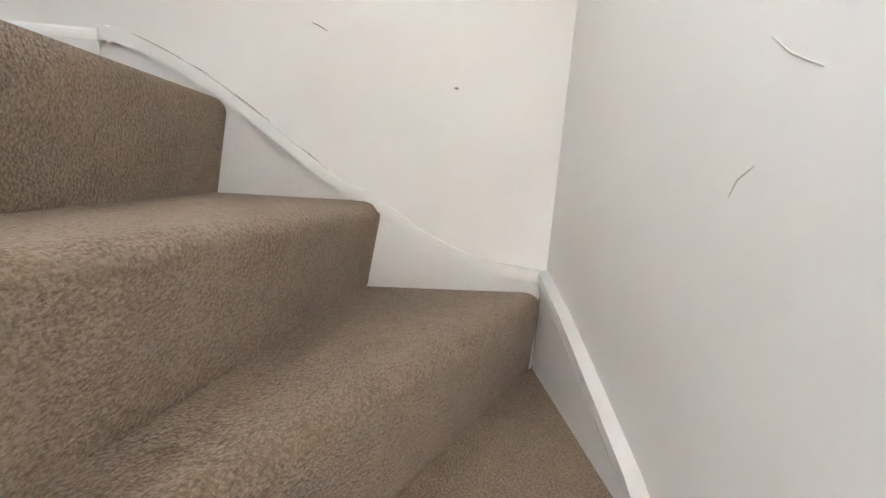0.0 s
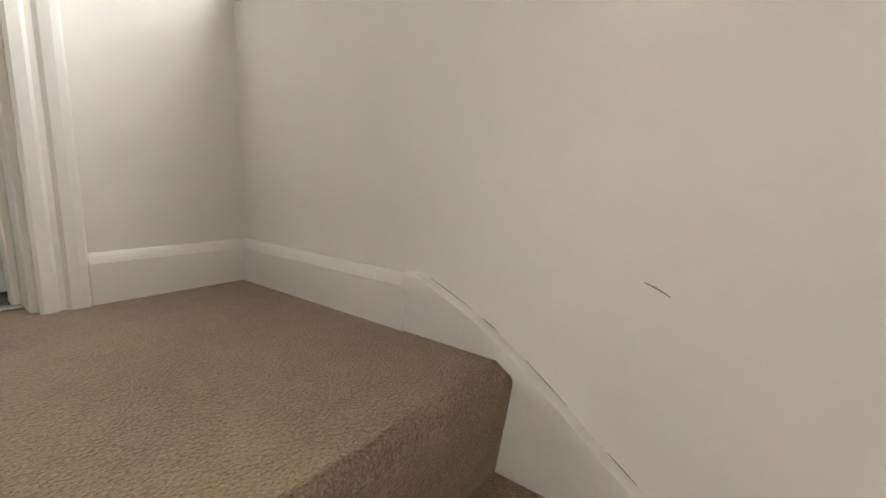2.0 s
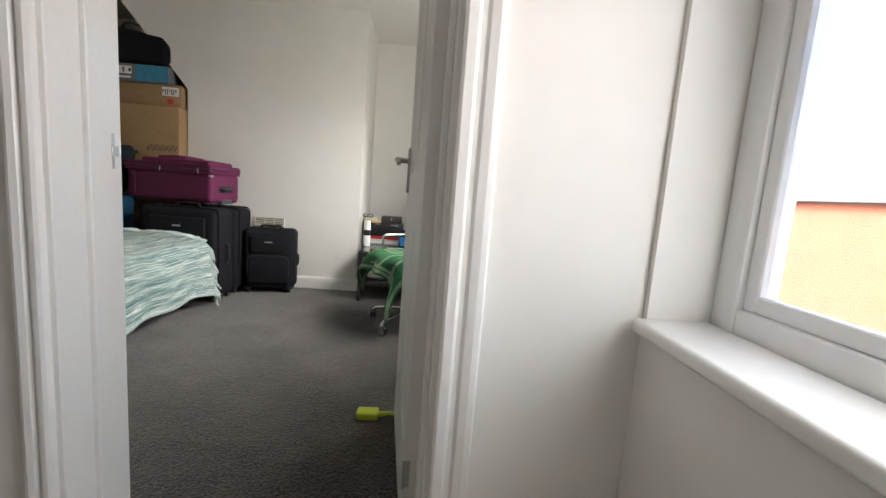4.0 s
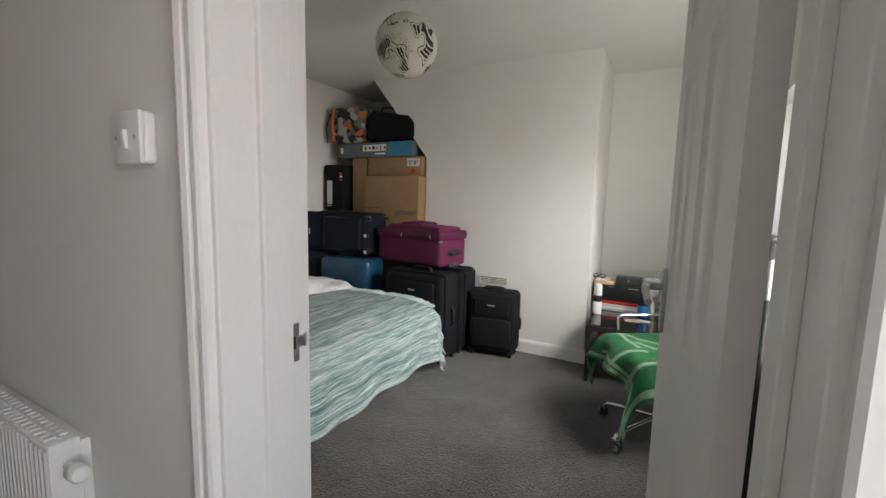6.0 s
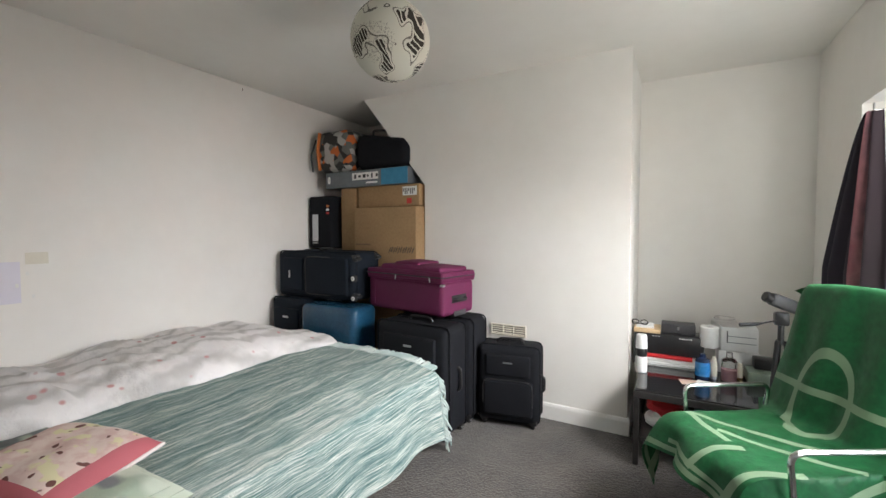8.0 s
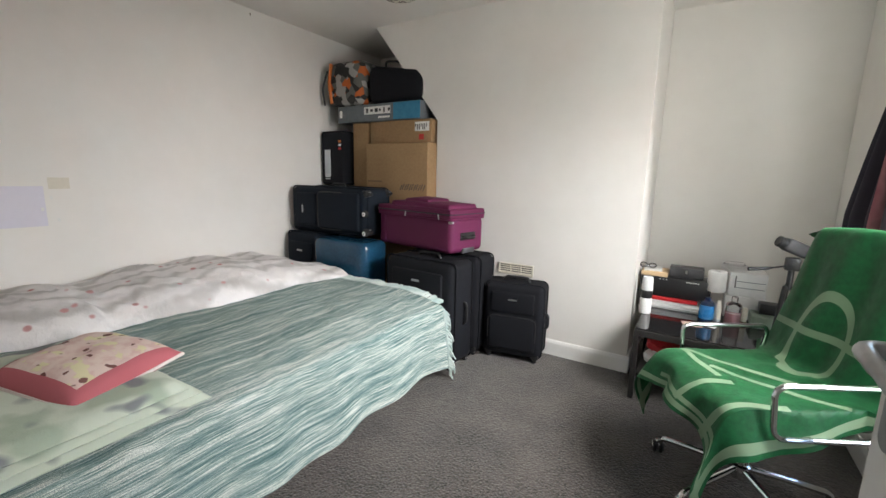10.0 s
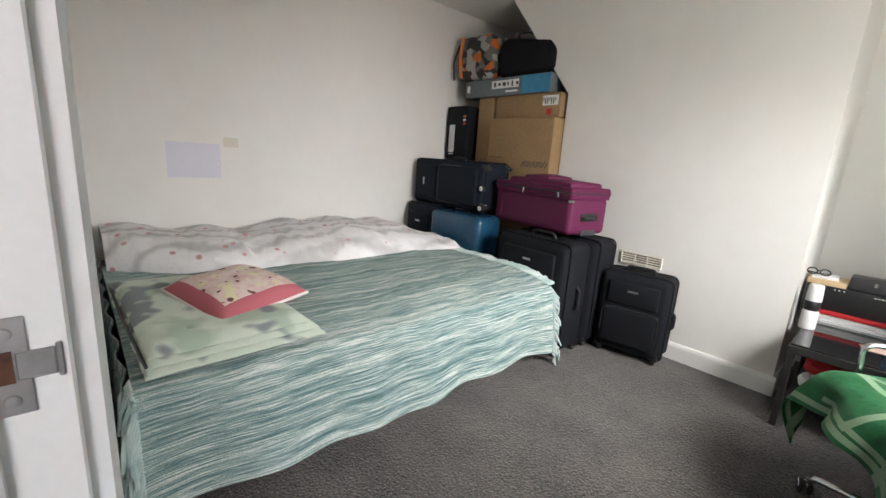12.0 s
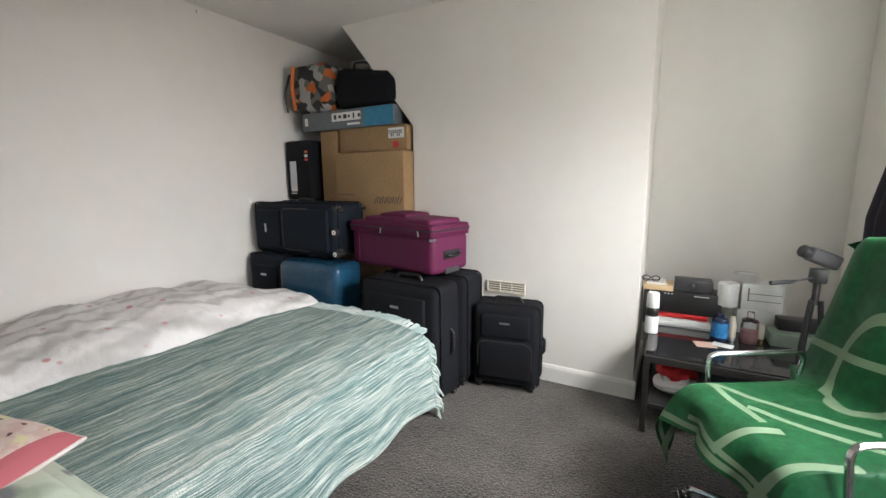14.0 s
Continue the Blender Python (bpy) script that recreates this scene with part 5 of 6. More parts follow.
def bottle(name, x, y, prof, mat, label, extra=(), z=TZ, sides=20):
    t = thing(name, pose(x, y, z), label, "bottle", "bottles on the table")
    bm = bmesh.new()
    lathe(bm, prof, sides)
    part("body", bm, mat, t)
    for nm, pr, mm in extra:
        bm = bmesh.new()
        lathe(bm, pr, sides)
        part(nm, bm, mm, t)
    return t


bottle("thermos_flask", -0.205, 3.915, [(0, 0), (0.030, 0), (0.034, 0.005), (0.034, 0.09), (0.030, 0.098), (0, 0.098)], M_WHITEP, "white thermos flask with a black middle band",
       [("band", [(0, 0.098), (0.029, 0.098), (0.0325, 0.103), (0.0325, 0.142), (0.029, 0.147), (0, 0.147)], M_BLACKP), ("cap", [(0, 0.147), (0.032, 0.147), (0.033, 0.152), (0.030, 0.222), (0.026, 0.23), (0, 0.231)], M_WHITEP)])
bottle("pump_bottle", 0.115, 3.955, [(0, 0), (0.036, 0), (0.038, 0.004), (0.038, 0.02), (0, 0.02)], M_DKBLUE, "dark blue bottle with a bright blue label",
       [("label", [(0, 0.02), (0.0385, 0.02), (0.0385, 0.10), (0, 0.10)], M_BLUEP), ("shoulder", [(0, 0.10), (0.038, 0.10), (0.034, 0.118), (0.016, 0.126), (0.016, 0.145), (0, 0.146)], M_DKBLUE)])
bottle("lotion_tube", 0.172, 3.985, [(0, 0), (0.017, 0), (0.019, 0.003), (0.019, 0.085), (0.012, 0.11), (0.011, 0.128), (0, 0.13)], M_CREAM, "small cream lotion bottle on the table",
       [("cap", [(0, 0.0), (0.0195, 0.0), (0.0195, 0.016), (0, 0.016)], M_STEEL)])
bottle("perfume_bottle", 0.245, 3.98, [(0, 0.001), (0.036, 0.001), (0.038, 0.006), (0.038, 0.07), (0, 0.072)], M_PINK, "clear bottle half full of pink liquid",
       [("glass", [(0.0395, 0.0), (0.0395, 0.115), (0.03, 0.128), (0.014, 0.134)], M_CLEAR), ("cap", [(0, 0.133), (0.016, 0.133), (0.016, 0.165), (0, 0.166)], M_CLEAR)])
bottle("small_jar", 0.30, 4.01, [(0, 0), (0.014, 0), (0.015, 0.09), (0.011, 0.10), (0, 0.10)], M_CREAM, "slim cream bottle with a gold base",
       [("base", [(0, 0), (0.0155, 0), (0.0155, 0.02), (0, 0.02)], surface("gold_cap", (0.5, 0.34, 0.12), (0.6, 0.42, 0.18), 40, 4, 0.25, 0.0, metal=1.0))])
pr = bottle("paper_roll", 0.155, 4.12, [(0, 0), (0.048, 0), (0.05, 0.004), (0.05, 0.12), (0.046, 0.125), (0.018, 0.125), (0.018, 0.10)], M_WHITEC, "white paper roll standing on a black box", z=0.572)
pr["category"] = "paper roll"


def flat_box(name, x0, x1, y0, y1, z0, z1, mat, label, category, bev=0.004, rz=0, marks=()):
    t = thing(name, pose((x0 + x1) / 2, (y0 + y1) / 2, z0, 0, 0, rz), label, category, "things stacked on the table")
    w, d, h = (x1 - x0) / 2, (y1 - y0) / 2, z1 - z0
    part("body", box(-w, w, -d, d, 0, h, bev, 2), mat, t)
    for nm, a, b, c, e, mm in marks:
        part(nm, box(-w + a * 2 * w, -w + b * 2 * w, -d - 0.0015, -d + 0.001, c * h, e * h), mm, t)
    return t


flat_box("book", -0.235, 0.10, 4.07, 4.27, TZ, TZ + 0.026, M_WHITEC, "white hardback book lying on the table", "book", marks=[("page_line", 0.02, 0.98, 0.3, 0.4, M_GREYBOX)])
flat_box("book", -0.225, 0.08, 4.08, 4.26, TZ + 0.027, TZ + 0.048, M_WHITEC, "white paperback book in a stack", "book", rz=2)
flat_box("book", -0.23, 0.07, 4.08, 4.26, TZ + 0.051, TZ + 0.072, M_RED, "red book on top of the stack", "book", rz=-1)
flat_box("black_box", -0.225, 0.13, 4.10, 4.27, TZ + 0.0735, TZ + 0.20, M_BLACKP, "shiny black box with small pale print", "box",
         marks=[("print_bar", 0.62 + 0.035 * k, 0.645 + 0.035 * k, 0.86, 0.9, M_LABEL) for k in range(6)] + [("print_bar", 0.2 + 0.05 * k, 0.22 + 0.05 * k, 0.88, 0.92, M_LABEL) for k in range(3)])
sm = flat_box("black_box", -0.105, 0.085, 4.14, 4.26, TZ + 0.2005, TZ + 0.265, M_DARKP, "small dark box with a clasp", "box", 0.006)
part("clasp", box(-0.006, 0.006, -0.066, -0.058, 0.03, 0.05, 0.002, 1), M_STEEL, sm)
flat_box("upright_box", -0.262, -0.232, 4.08, 4.27, TZ, TZ + 0.20, M_BLACKP, "thin black box standing on edge", "box")
flat_box("pine_board", -0.265, -0.11, 4.10, 4.28, TZ + 0.2005, TZ + 0.228, M_PINE, "pale pine block on the black box", "board", 0.003)
flat_box("notebook", -0.255, -0.15, 4.12, 4.26, TZ + 0.2285, TZ + 0.240, M_WHITEC, "white notebook on the pine block", "notebook", 0.002, 3)
gl = thing("sunglasses", pose(-0.235, 4.15, TZ + 0.2405), "black folded sunglasses on the notebook", "glasses")
bm = bmesh.new()
for x in (-0.022, 0.03):
    tube(bm, [(x + 0.021 * math.cos(a), -0.01, 0.02 + 0.016 * math.sin(a)) for a in [2 * math.pi * k / 12 for k in range(12)]], 0.003, 6, True)
tube(bm, [(-0.002, -0.01, 0.025), (0.010, -0.01, 0.025)], 0.0025, 6)
part("frame", bm, M_BLACKP, gl)
for s in (-1, 1):
    bm = bmesh.new()
    tube(bm, [(0.004 + s * 0.05, -0.008, 0.022), (0.004 + s * 0.046, 0.012, 0.012), (0.004 - s * 0.02, 0.018, 0.003)], 0.0025, 6)
    part("arm", bm, M_BLACKP, gl)
prn = flat_box("white_printer", 0.215, 0.40, 4.13, 4.30, TZ + 0.135, TZ + 0.28, M_WHITEC, "white boxy appliance with a dark slot", "appliance", 0.008,
               marks=[("slot", 0.16, 0.19, 0.35, 0.85, M_INK), ("seam", 0.2, 0.95, 0.62, 0.645, M_GREYBOX), ("seam", 0.2, 0.95, 0.36, 0.385, M_GREYBOX)])
flat_box("storage_box", 0.205, 0.41, 4.13, 4.31, TZ, TZ + 0.134, M_WHITEC, "white storage box under the appliance", "box", 0.005)
flat_box("black_gadget", 0.37, 0.545, 4.04, 4.13, TZ + 0.07, TZ + 0.13, M_BLACKP, "black gadget with a round dial on a green tray", "gadget", 0.006)
flat_box("green_tray", 0.33, 0.545, 3.97, 4.13, TZ, TZ + 0.069, surface("sage_plastic", (0.16, 0.22, 0.17), (0.24, 0.3, 0.24), 40, 4, 0.4, 0.02), "sage green plastic tray", "tray", 0.01)
tubn = thing("clear_tub", pose(0.235, 4.20, TZ + 0.2805), "clear plastic tub upside down on the appliance", "tub")
bm = bmesh.new()
lathe(bm, [(0.07, 0), (0.066, 0.03), (0.055, 0.045), (0, 0.047)], 24)
part("shell", bm, M_CLEAR, tubn)
flat_box("paper_slip", 0.0, 0.095, 3.80, 3.88, TZ + 0.0005, TZ + 0.003, surface("peach_paper", (0.6, 0.42, 0.34), (0.7, 0.52, 0.44), 40, 4, 0.7, 0.02), "peach paper slip on the glass", "paper", 0.0008, 12)
flat_box("paper_slip", 0.08, 0.17, 3.83, 3.89, TZ + 0.0035, TZ + 0.006, M_WHITEC, "white paper slip on the glass", "paper", 0.0008, -15)
capt = thing("red_cap", pose(-0.07, 3.80, 0.148), "red and white soft toy hat on the lower shelf", "cap")
bm = bmesh.new()
bmesh.ops.create_icosphere(bm, subdivisions=3, radius=0.1)
for v in bm.verts:
    v.co = Vector((v.co.x * 0.95, v.co.y * 0.7, 0.125 + v.co.z * 0.55)) + v.co.normalized() * 0.02 * noise.noise(v.co * 25)
part("crown", bm, M_RED, capt)
bm = bmesh.new()
tube(bm, [(0.075 * math.cos(a) * 1.05, 0.055 * math.sin(a), 0.045 + 0.006 * math.sin(3 * a)) for a in [2 * math.pi * k / 20 for k in range(20)]], 0.03, 8, True)
part("brim", bm, M_WHITEC, capt, "white fluffy brim")
part("stuffing", box(-0.06, 0.06, -0.045, 0.045, 0.0, 0.12, 0.02, 3), M_WHITEC, capt)
flat_box("shelf_box", 0.08, 0.42, 3.75, 4.05, 0.1485, 0.24, M_GREYBOX, "dark grey box on the lower shelf", "box")

# ---------- camera on a tripod ----------
tri = thing("tripod", pose(0.44, 3.80, 0), "black tripod carrying a small video camera with a pan handle", "tripod")
for k in range(3):
    a = radians(100 + 120 * k)
    bm = bmesh.new()
    tube(bm, [(0.02 * math.cos(a), 0.02 * math.sin(a), 0.72), (0.055 * math.cos(a), 0.055 * math.sin(a), 0.40), (0.09 * math.cos(a), 0.09 * math.sin(a), TZ + 0.0)], [0.011, 0.010, 0.008], 8)
    part("leg", bm, M_BLACKP, tri)
bm = bmesh.new()
tube(bm, [(0, 0, 0.70), (0, 0, 0.84)], 0.014, 10)
part("column", bm, M_BLACKP, tri)
part("head", box(-0.03, 0.03, -0.025, 0.025, 0.80, 0.865, 0.008, 2), M_BLACKP, tri)
bm = bmesh.new()
tube(bm, [(-0.02, -0.02, 0.825), (-0.08, -0.06, 0.815), (-0.11, -0.08, 0.81), (-0.185, -0.11, 0.803)], [0.004, 0.004, 0.009, 0.010], 10)
part("pan_handle", bm, M_BLACKP, tri)
vc = part("video_camera", box(-0.055, 0.075, -0.03, 0.03, -0.032, 0.032, 0.014, 3, pose(0, 0, 0.915, 0, 22, 20)), M_DARKP, tri, "dark grey video camera tilted back")
bm = bmesh.new()
lathe(bm, [(0, -0.01), (0.026, -0.01), (0.028, 0.03), (0.024, 0.036), (0, 0.034)], 18, pose(0, 0, 0.915, 0, 22, 20) @ pose(-0.05, 0, 0, 0, -90, 0))
part("lens", bm, M_BLACKP, vc)


# ---------- office chair with blanket ----------
CH = pose(0.26, 3.02, 0, 0, 0, 209)
chair = thing("office_chair", CH, "chrome swivel office chair with looped arms", "chair")
for k in range(5):
    a = radians(15 + 72 * k - 209)
    c, s = math.cos(a), math.sin(a)
    bm = bmesh.new()
    tube(bm, rounded([(0.03 * c, 0.03 * s, 0.125), (0.18 * c, 0.18 * s, 0.105), (0.295 * c, 0.295 * s, 0.085), (0.31 * c, 0.31 * s, 0.05)], 0.03), 0.012, 10)
    part("foot", bm, M_CHROME, chair)
    w = random.Random(k).uniform(0, 3)
    base = Matrix.Translation((0.31 * c, 0.31 * s, 0)) @ Matrix.Rotation(w, 4, "Z")
    bm = bmesh.new()
    for x in (-0.013, 0.013):
        lathe(bm, [(0, -0.008), (0.024, -0.008), (0.028, -0.004), (0.028, 0.004), (0.024, 0.008), (0, 0.008)], 18, base @ pose(x, 0.012, 0.028, 0, 90, 0))
    cas = part("caster", bm, M_BLACKP, chair, "twin-wheel caster")
    bm = bmesh.new()
    bx(bm, -0.004, 0.004, -0.018, 0.03, 0.028, 0.055, 0.003, 2, base)
    lathe(bm, [(0, 0.05), (0.013, 0.05), (0.013, 0.066), (0, 0.068)], 12, base)
    for x in (-0.022, 0.022):
        lathe(bm, [(0, -0.001), (0.02, -0.001), (0.021, 0.001), (0, 0.0015)], 14, base @ pose(x, 0.012, 0.028, 0, 90, 0))
    part("caster_cover", bm, M_CHROME, cas)
bm = bmesh.new()
lathe(bm, [(0, 0.09), (0.035, 0.09), (0.036, 0.14), (0.026, 0.145), (0.026, 0.26), (0.018, 0.262), (0.018, 0.41), (0, 0.41)], 18)
part("column", bm, M_CHROME, chair)
part("seat_plate", box(-0.1, 0.1, -0.1, 0.1, 0.405, 0.43, 0.008, 2), M_BLACKP, chair)
part("tilt_lever", tube(bmesh.new(), [(0, 0.05, 0.415), (0, 0.2, 0.40)], 0.007, 8), M_BLACKP, chair)
part("seat", box(-0.24, 0.24, -0.24, 0.24, 0.43, 0.492, 0.03, 4), M_BLACKP, chair, "black padded seat")
part("backrest", box(-0.02, 0.02, -0.18, 0.18, 0, 0.45, 0.018, 4, pose(-0.298, 0, 0.52, 0, -6, 0)), M_BLACKP, chair, "black padded backrest")
for y in (-0.275, 0.275):
    bm = bmesh.new()
    loop = rounded([(0, y, 0.43), (0.12, y, 0.43), (0.14, y, 0.61), (-0.23, y, 0.615), (-0.20, y, 0.43), (0, y, 0.43)], 0.045, 6)
    tube(bm, loop, 0.0095, 10)
    arm = part("armrest", bm, M_CHROME, chair, "looped chrome armrest")
    bm = bmesh.new()
    tube(bm, [(0, y, 0.43), (0, y * 0.35, 0.42)], 0.009, 10)
    part("arm_bracket", bm, M_CHROME, arm)

PROF = curve_between([(-0.40, 0.56), (-0.40, 0.80), (-0.395, 1.00), (-0.362, 1.070), (-0.310, 1.04), (-0.280, 0.80), (-0.240, 0.58), (-0.19, 0.525), (0.0, 0.512), (0.17, 0.512), (0.242, 0.49), (0.268, 0.42), (0.280, 0.345)], 8)
LEN = [0.0]
for a, b in zip(PROF, PROF[1:]):
    LEN.append(LEN[-1] + (b - a).length)
TOTAL = LEN[-1]


def prof_at(s):
    for i in range(len(LEN) - 1):
        if s <= LEN[i + 1]:
            t = (s - LEN[i]) / (LEN[i + 1] - LEN[i])
            return PROF[i].lerp(PROF[i + 1], t)
    return PROF[-1]


S_TOP = LEN[24]      # over the top of the backrest
S_SEAT = LEN[56]     # back of the seat
S_FRONT = LEN[80]    # front edge of the seat


def green_at(u, v):
    s, q = u * TOTAL, 2 * v - 1
    p = prof_at(s)
    x, z = p.x, p.y
    if s < S_SEAT:
        t = min(1, abs(s - S_TOP) / (S_SEAT - S_TOP))
        half = 0.272 + 0.078 * t ** 1.2
        y = q * half
        if s < S_TOP:
            low = (1 - s / S_TOP) ** 1.5
            y += 0.09 * low * max(0, q) + 0.02 * low * math.sin(s * 40)
        # the sides wrap round behind the backrest
        x -= (0.10 if s > S_TOP else -0.04) * max(0, abs(q) - 0.72) ** 1.4 * 3.0
        z -= 0.10 * max(0, abs(q) - 0.80) * (1 - t) + 0.03 * q * q * (1 - t)
        f = 0.015 * math.sin(q * 9 + s * 5) * (0.3 + 0.7 * t) + 0.007 * noise.noise(Vector((q * 3, s * 5, 1)))
        x += f
    else:
        k = (s - S_SEAT) / (S_FRONT - S_SEAT)
        half = 0.29 + 0.08 * min(1, k * 1.5)
        flat = 0.245
        y = q * half
        over = max(0, abs(y) - flat)
        if over > 0:
            y = math.copysign(flat + 0.25 * over + 0.02 * math.sin(s * 30) * over * 6, y)
            z -= 1.25 * over
        z += 0.006 * noise.noise(Vector((q * 4, s * 7, 3)))
        if s > S_FRONT:
            h = (s - S_FRONT) / (TOTAL - S_FRONT)
            corner = max(0, q) ** 2
            x += h * (0.03 * math.sin(q * 8 + 1) + 0.02)
            z -= h * (0.09 * corner - 0.05 * (1 - q * q))
            y *= 1 - 0.10 * h
            y += h * 0.02 * math.sin(q * 11)
    return Vector((x, y, z))


def green_mat():
    m, n, l, b = nodes_of("green_fleece_blanket", 0.55, 0, 0.35)
    put = uv_math(n, l)
    sep = n.new("ShaderNodeSeparateXYZ")
    l.new(n.new("ShaderNodeUVMap").outputs[0], sep.inputs[0])
    S, Q = put("MULTIPLY", sep.outputs[0], TOTAL), put("MULTIPLY", put("SUBTRACT", sep.outputs[1], 0.5), 0.62)
    g = n.new("ShaderNodeNewGeometry").outputs["Position"]

    def ring(cs, cq, rs, rq, w):
        a = put("DIVIDE", put("SUBTRACT", S, cs), rs)
        c = put("DIVIDE", put("SUBTRACT", Q, cq), rq)
        d = put("SQRT", put("ADD", put("MULTIPLY", a, a), put("MULTIPLY", c, c)))
        return put("LESS_THAN", put("ABSOLUTE", put("SUBTRACT", d, 1.0)), w)

    def line(s0, q0, s1, q1, w):
        ds, dq = s1 - s0, q1 - q0
        ln = math.hypot(ds, dq)
        along = put("ADD", put("MULTIPLY", put("SUBTRACT", S, s0), ds / ln), put("MULTIPLY", put("SUBTRACT", Q, q0), dq / ln))
        side = put("ADD", put("MULTIPLY", put("SUBTRACT", S, s0), -dq / ln), put("MULTIPLY", put("SUBTRACT", Q, q0), ds / ln))
        inside = put("MULTIPLY", put("GREATER_THAN", along, 0.0), put("LESS_THAN", along, ln))
        return put("MULTIPLY", inside, put("LESS_THAN", put("ABSOLUTE", side), w / 2))

    mid = (S_TOP + S_SEAT) / 2 + 0.17
    marks = [ring(mid, -0.055, 0.18, 0.10, 0.12), line(mid - 0.02, -0.4, mid - 0.02, 0.4, 0.030),
             line(S_SEAT + 0.05, 0.10, S_FRONT - 0.10, -0.20, 0.024), line(S_SEAT + 0.05, 0.24, S_FRONT - 0.12, -0.06, 0.024),
             line(S_FRONT - 0.10, -0.27, S_FRONT - 0.10, 0.02, 0.024), line(S_FRONT - 0.12, 0.06, S_FRONT + 0.10, 0.02, 0.024),
             line(S_FRONT + 0.08, -0.14, S_FRONT + 0.09, 0.24, 0.022), line(TOTAL - 0.03, -0.4, TOTAL - 0.03, 0.4, 0.026),
             line(S_SEAT + 0.02, -0.285, TOTAL, -0.285, 0.024), line(S_SEAT - 0.1, 0.285, TOTAL, 0.285, 0.024), line(S_FRONT - 0.2, 0.20, TOTAL, 0.16, 0.024),
             line(0.05, -0.4, 0.05, 0.4, 0.05)]
    mask = marks[0]
    for k in marks[1:]:
        mask = put("MAXIMUM", mask, k)
    nz = noise_tex(n, l, 35, 3, g)
    col = ramp(n, l, nz.outputs["Fac"], [(0.35, (0.0022, 0.055, 0.017)), (0.65, (0.004, 0.085, 0.026))])
    mx = n.new("ShaderNodeMix")
    mx.data_type = "RGBA"
    l.new(mask, mx.inputs[0])
    l.new(col.outputs[0], mx.inputs[6])
    mx.inputs[7].default_value = (0.17, 0.25, 0.16, 1)
    l.new(mx.outputs[2], b.inputs["Base Color"])
    b.inputs["Sheen Weight"].default_value = 0.18
    b.inputs["Sheen Roughness"].default_value = 0.4
    b.inputs["Sheen Tint"].default_value = (0.3, 0.9, 0.4, 1)
    bumped(n, l, b, [(noise_tex(n, l, 16, 2, g).outputs["Fac"], 0.25, 0.012), (noise_tex(n, l, 420, 2, g).outputs["Fac"], 0.4, 0.0012)])
    return m


blk = thing("green_blanket", CH, "bright green fleece blanket with pale line pattern draped over the chair", "blanket")
bm = bmesh.new()
sheet(bm, green_at, 120, 60, 0.005)
part("cloth", bm, green_mat(), blk, "", True, 60)


# ---------- clothes rail behind the door ----------
rail = thing("clothes_rail", pose(0.60, 2.68, 0), "black and grey metal clothes rail behind the door", "clothes rail")
for y in (0.0, -0.7):
    part("lower_post", tube(bmesh.new(), [(0, y, 0.03), (0, y, 0.85)], 0.015, 12), M_BLACKP, rail)
    bm = bmesh.new()
    lathe(bm, [(0, 0.84), (0.021, 0.84), (0.022, 0.885), (0, 0.885)], 14, pose(0, y, 0))
    part("joint", bm, M_BLACKP, rail)
    part("upper_post", tube(bmesh.new(), [(0, y, 0.88), (0, y, 1.13)], 0.010, 12), M_ALU, rail)
    part("top_joint", box(-0.018, 0.018, y - 0.018, y + 0.022, 1.05, 1.15, 0.007, 2), M_BLACKP, rail)
    part("foot_bar", tube(bmesh.new(), [(-0.09, y, 0.014), (0.10, y, 0.014)], 0.014, 10), M_BLACKP, rail)
part("top_bar", tube(bmesh.new(), [(0, 0.05, 1.125), (0, -0.75, 1.125)], 0.012, 12), M_ALU, rail)
hang = thing("wire_hanger", pose(0.68, 2.86, 0.45), "white wire clothes hanger hanging by the sill", "hanger")
bm = bmesh.new()
tube(bm, rounded([(0, 0.0, 0.055), (0, 0.09, 0.0), (0, 0.10, -0.03), (0, -0.09, -0.035), (0, -0.10, -0.01), (0, 0.0, 0.055)], 0.02), 0.0025, 6)
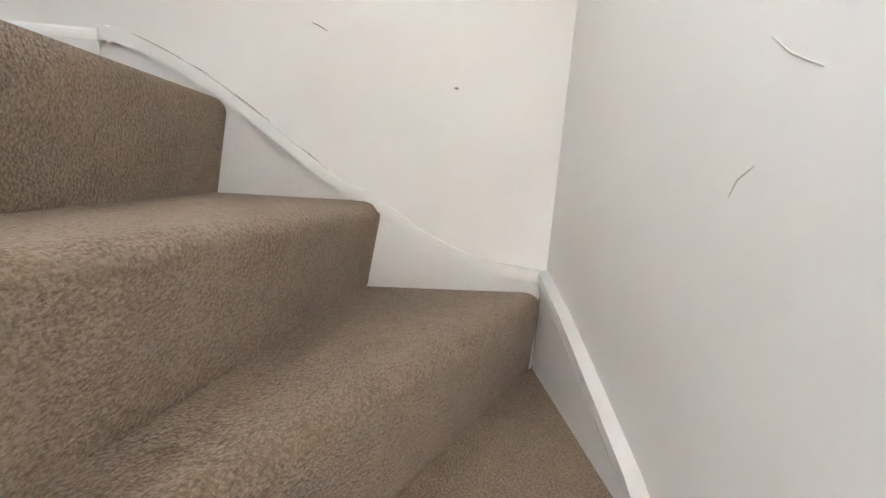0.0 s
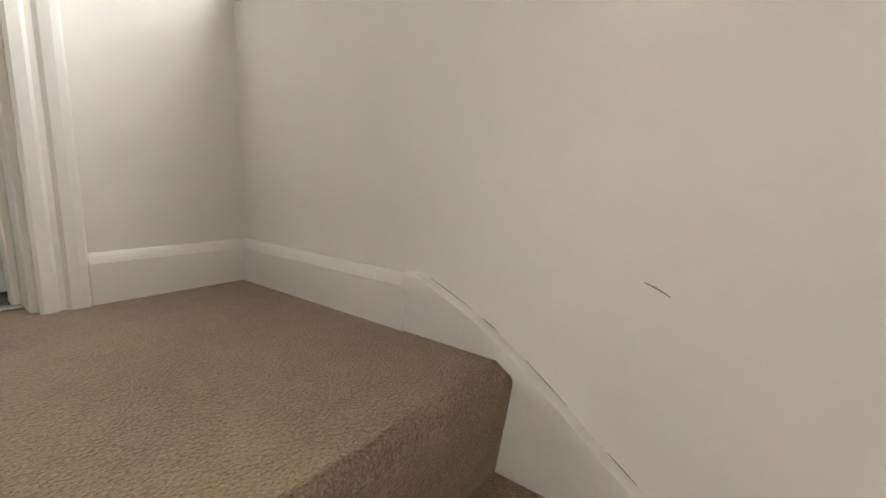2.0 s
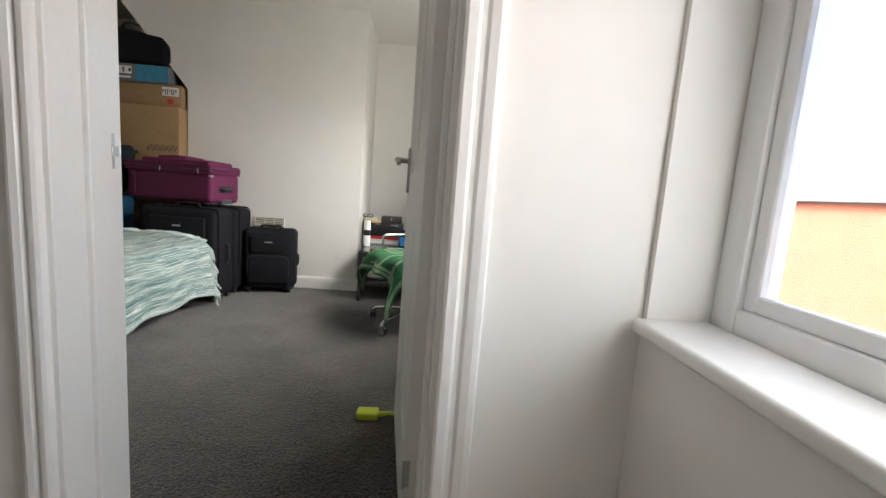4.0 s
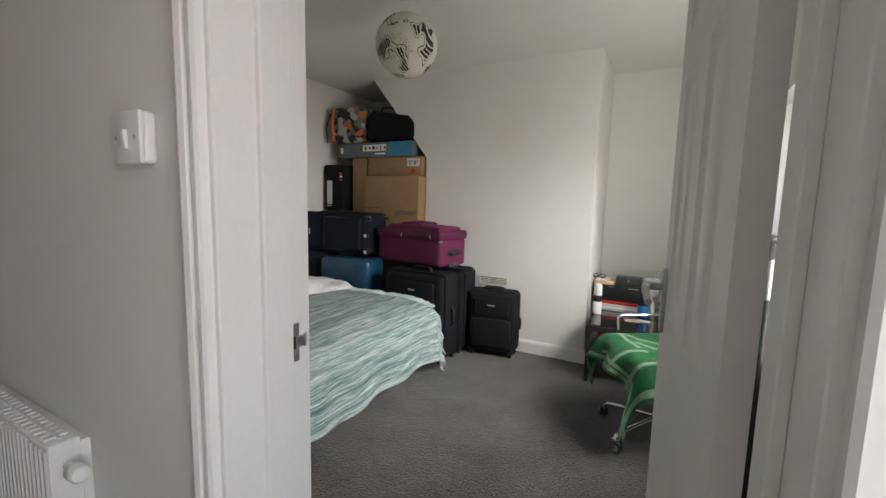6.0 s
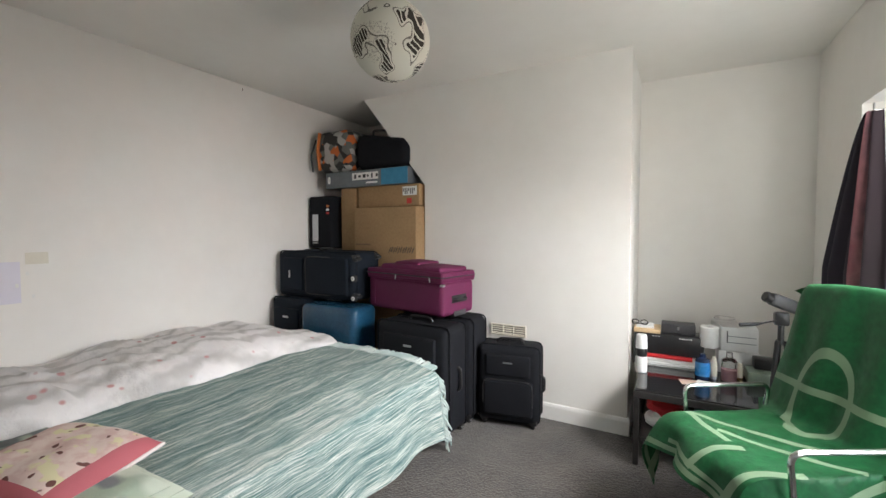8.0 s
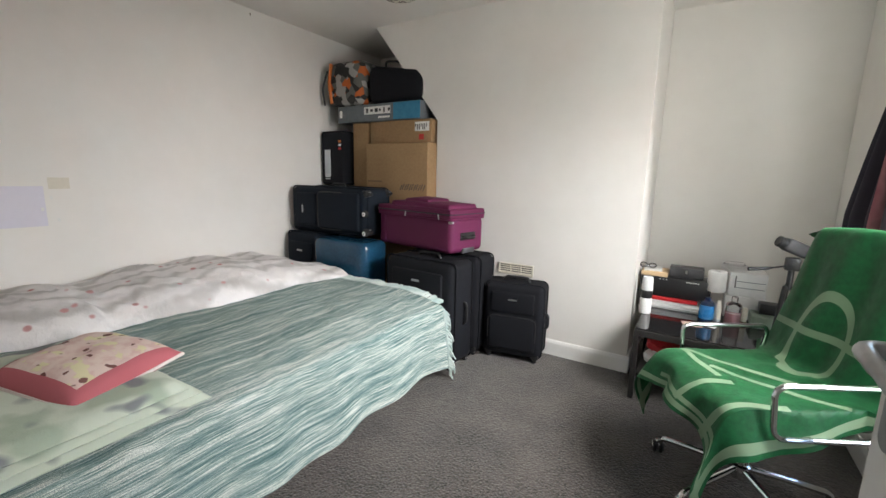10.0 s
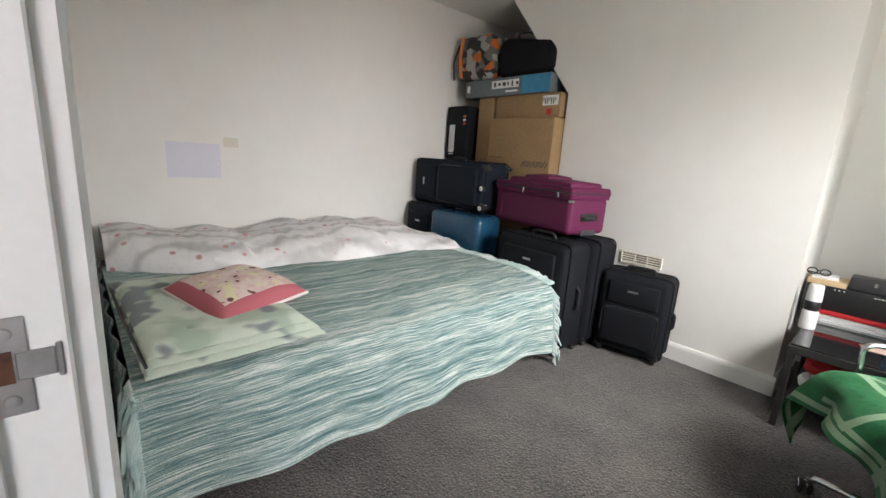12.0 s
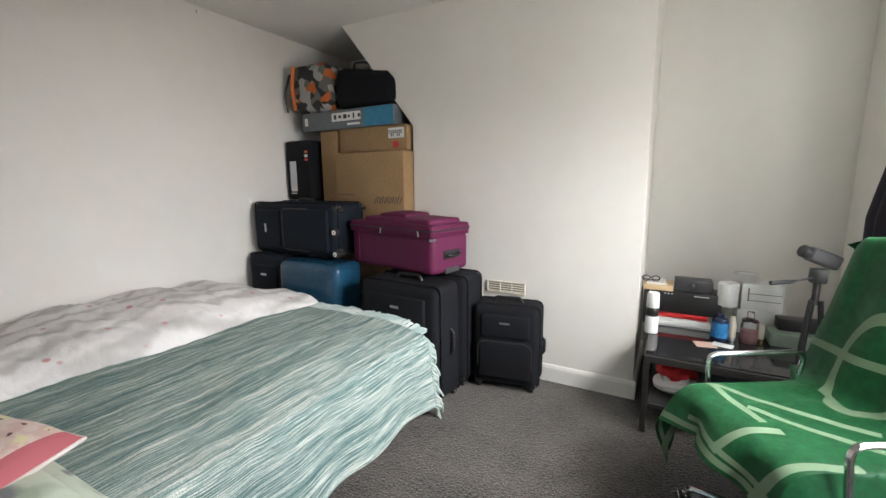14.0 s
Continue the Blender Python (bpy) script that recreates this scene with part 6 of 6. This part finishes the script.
part("wire", bm, M_WHITEP, hang)
bm = bmesh.new()
tube(bm, rounded([(0, 0, 0.055), (0, 0, 0.075), (0.02, 0, 0.095), (0.045, 0, 0.075)], 0.015), 0.0025, 6)
part("hook", bm, M_WHITEP, hang)


# ---------- curtain ----------
def curtain_mat():
    m, n, l, b = nodes_of("dark_curtain_cloth", 0.8, 0, 0.2)
    put = uv_math(n, l)
    sep = n.new("ShaderNodeSeparateXYZ")
    l.new(n.new("ShaderNodeUVMap").outputs[0], sep.inputs[0])
    g = n.new("ShaderNodeNewGeometry").outputs["Position"]
    a = noise_tex(n, l, 6, 3, g)
    w = put("ADD", sep.outputs[1], put("MULTIPLY", a.outputs["Fac"], 0.25))
    r = ramp(n, l, w, [(0.0, (0.035, 0.032, 0.045)), (0.62, (0.05, 0.042, 0.058)), (0.72, (0.22, 0.05, 0.075)), (0.82, (0.30, 0.13, 0.15)), (0.92, (0.06, 0.045, 0.055))])
    l.new(r.outputs[0], b.inputs["Base Color"])
    bumped(n, l, b, [(noise_tex(n, l, 350, 2, g).outputs["Fac"], 0.4, 0.001)])
    return m


cur = thing("curtain", pose(0, 0, 0), "dark plum curtain gathered at the side of the window", "curtain")


def curtain_at(u, v):
    z = 1.80 - 1.35 * u
    spread = min(1, 0.06 + 1.0 * u ** 0.75 * 1.5)
    y1 = 3.62 - 0.10 * min(1, u * 1.6)
    y0 = y1 + 0.03 + 0.62 * min(1, spread)
    y = y0 + (y1 - y0) * v
    x = WX - 0.045 - 0.028 * math.sin(v * 30 + 2 * u) * min(1, 0.3 + u) - 0.015 * math.sin(v * 11)
    return Vector((x, y, z))


bm = bmesh.new()
sheet(bm, curtain_at, 50, 90, 0.003)
part("cloth", bm, curtain_mat(), cur, "", True, 70)
bm = bmesh.new()
tube(bm, rounded([(WX + 0.002, 3.625, 1.80), (WX - 0.05, 3.625, 1.80), (WX - 0.05, 3.625, 1.83)], 0.01), 0.004, 8)
part("hook", bm, M_STEEL, cur)
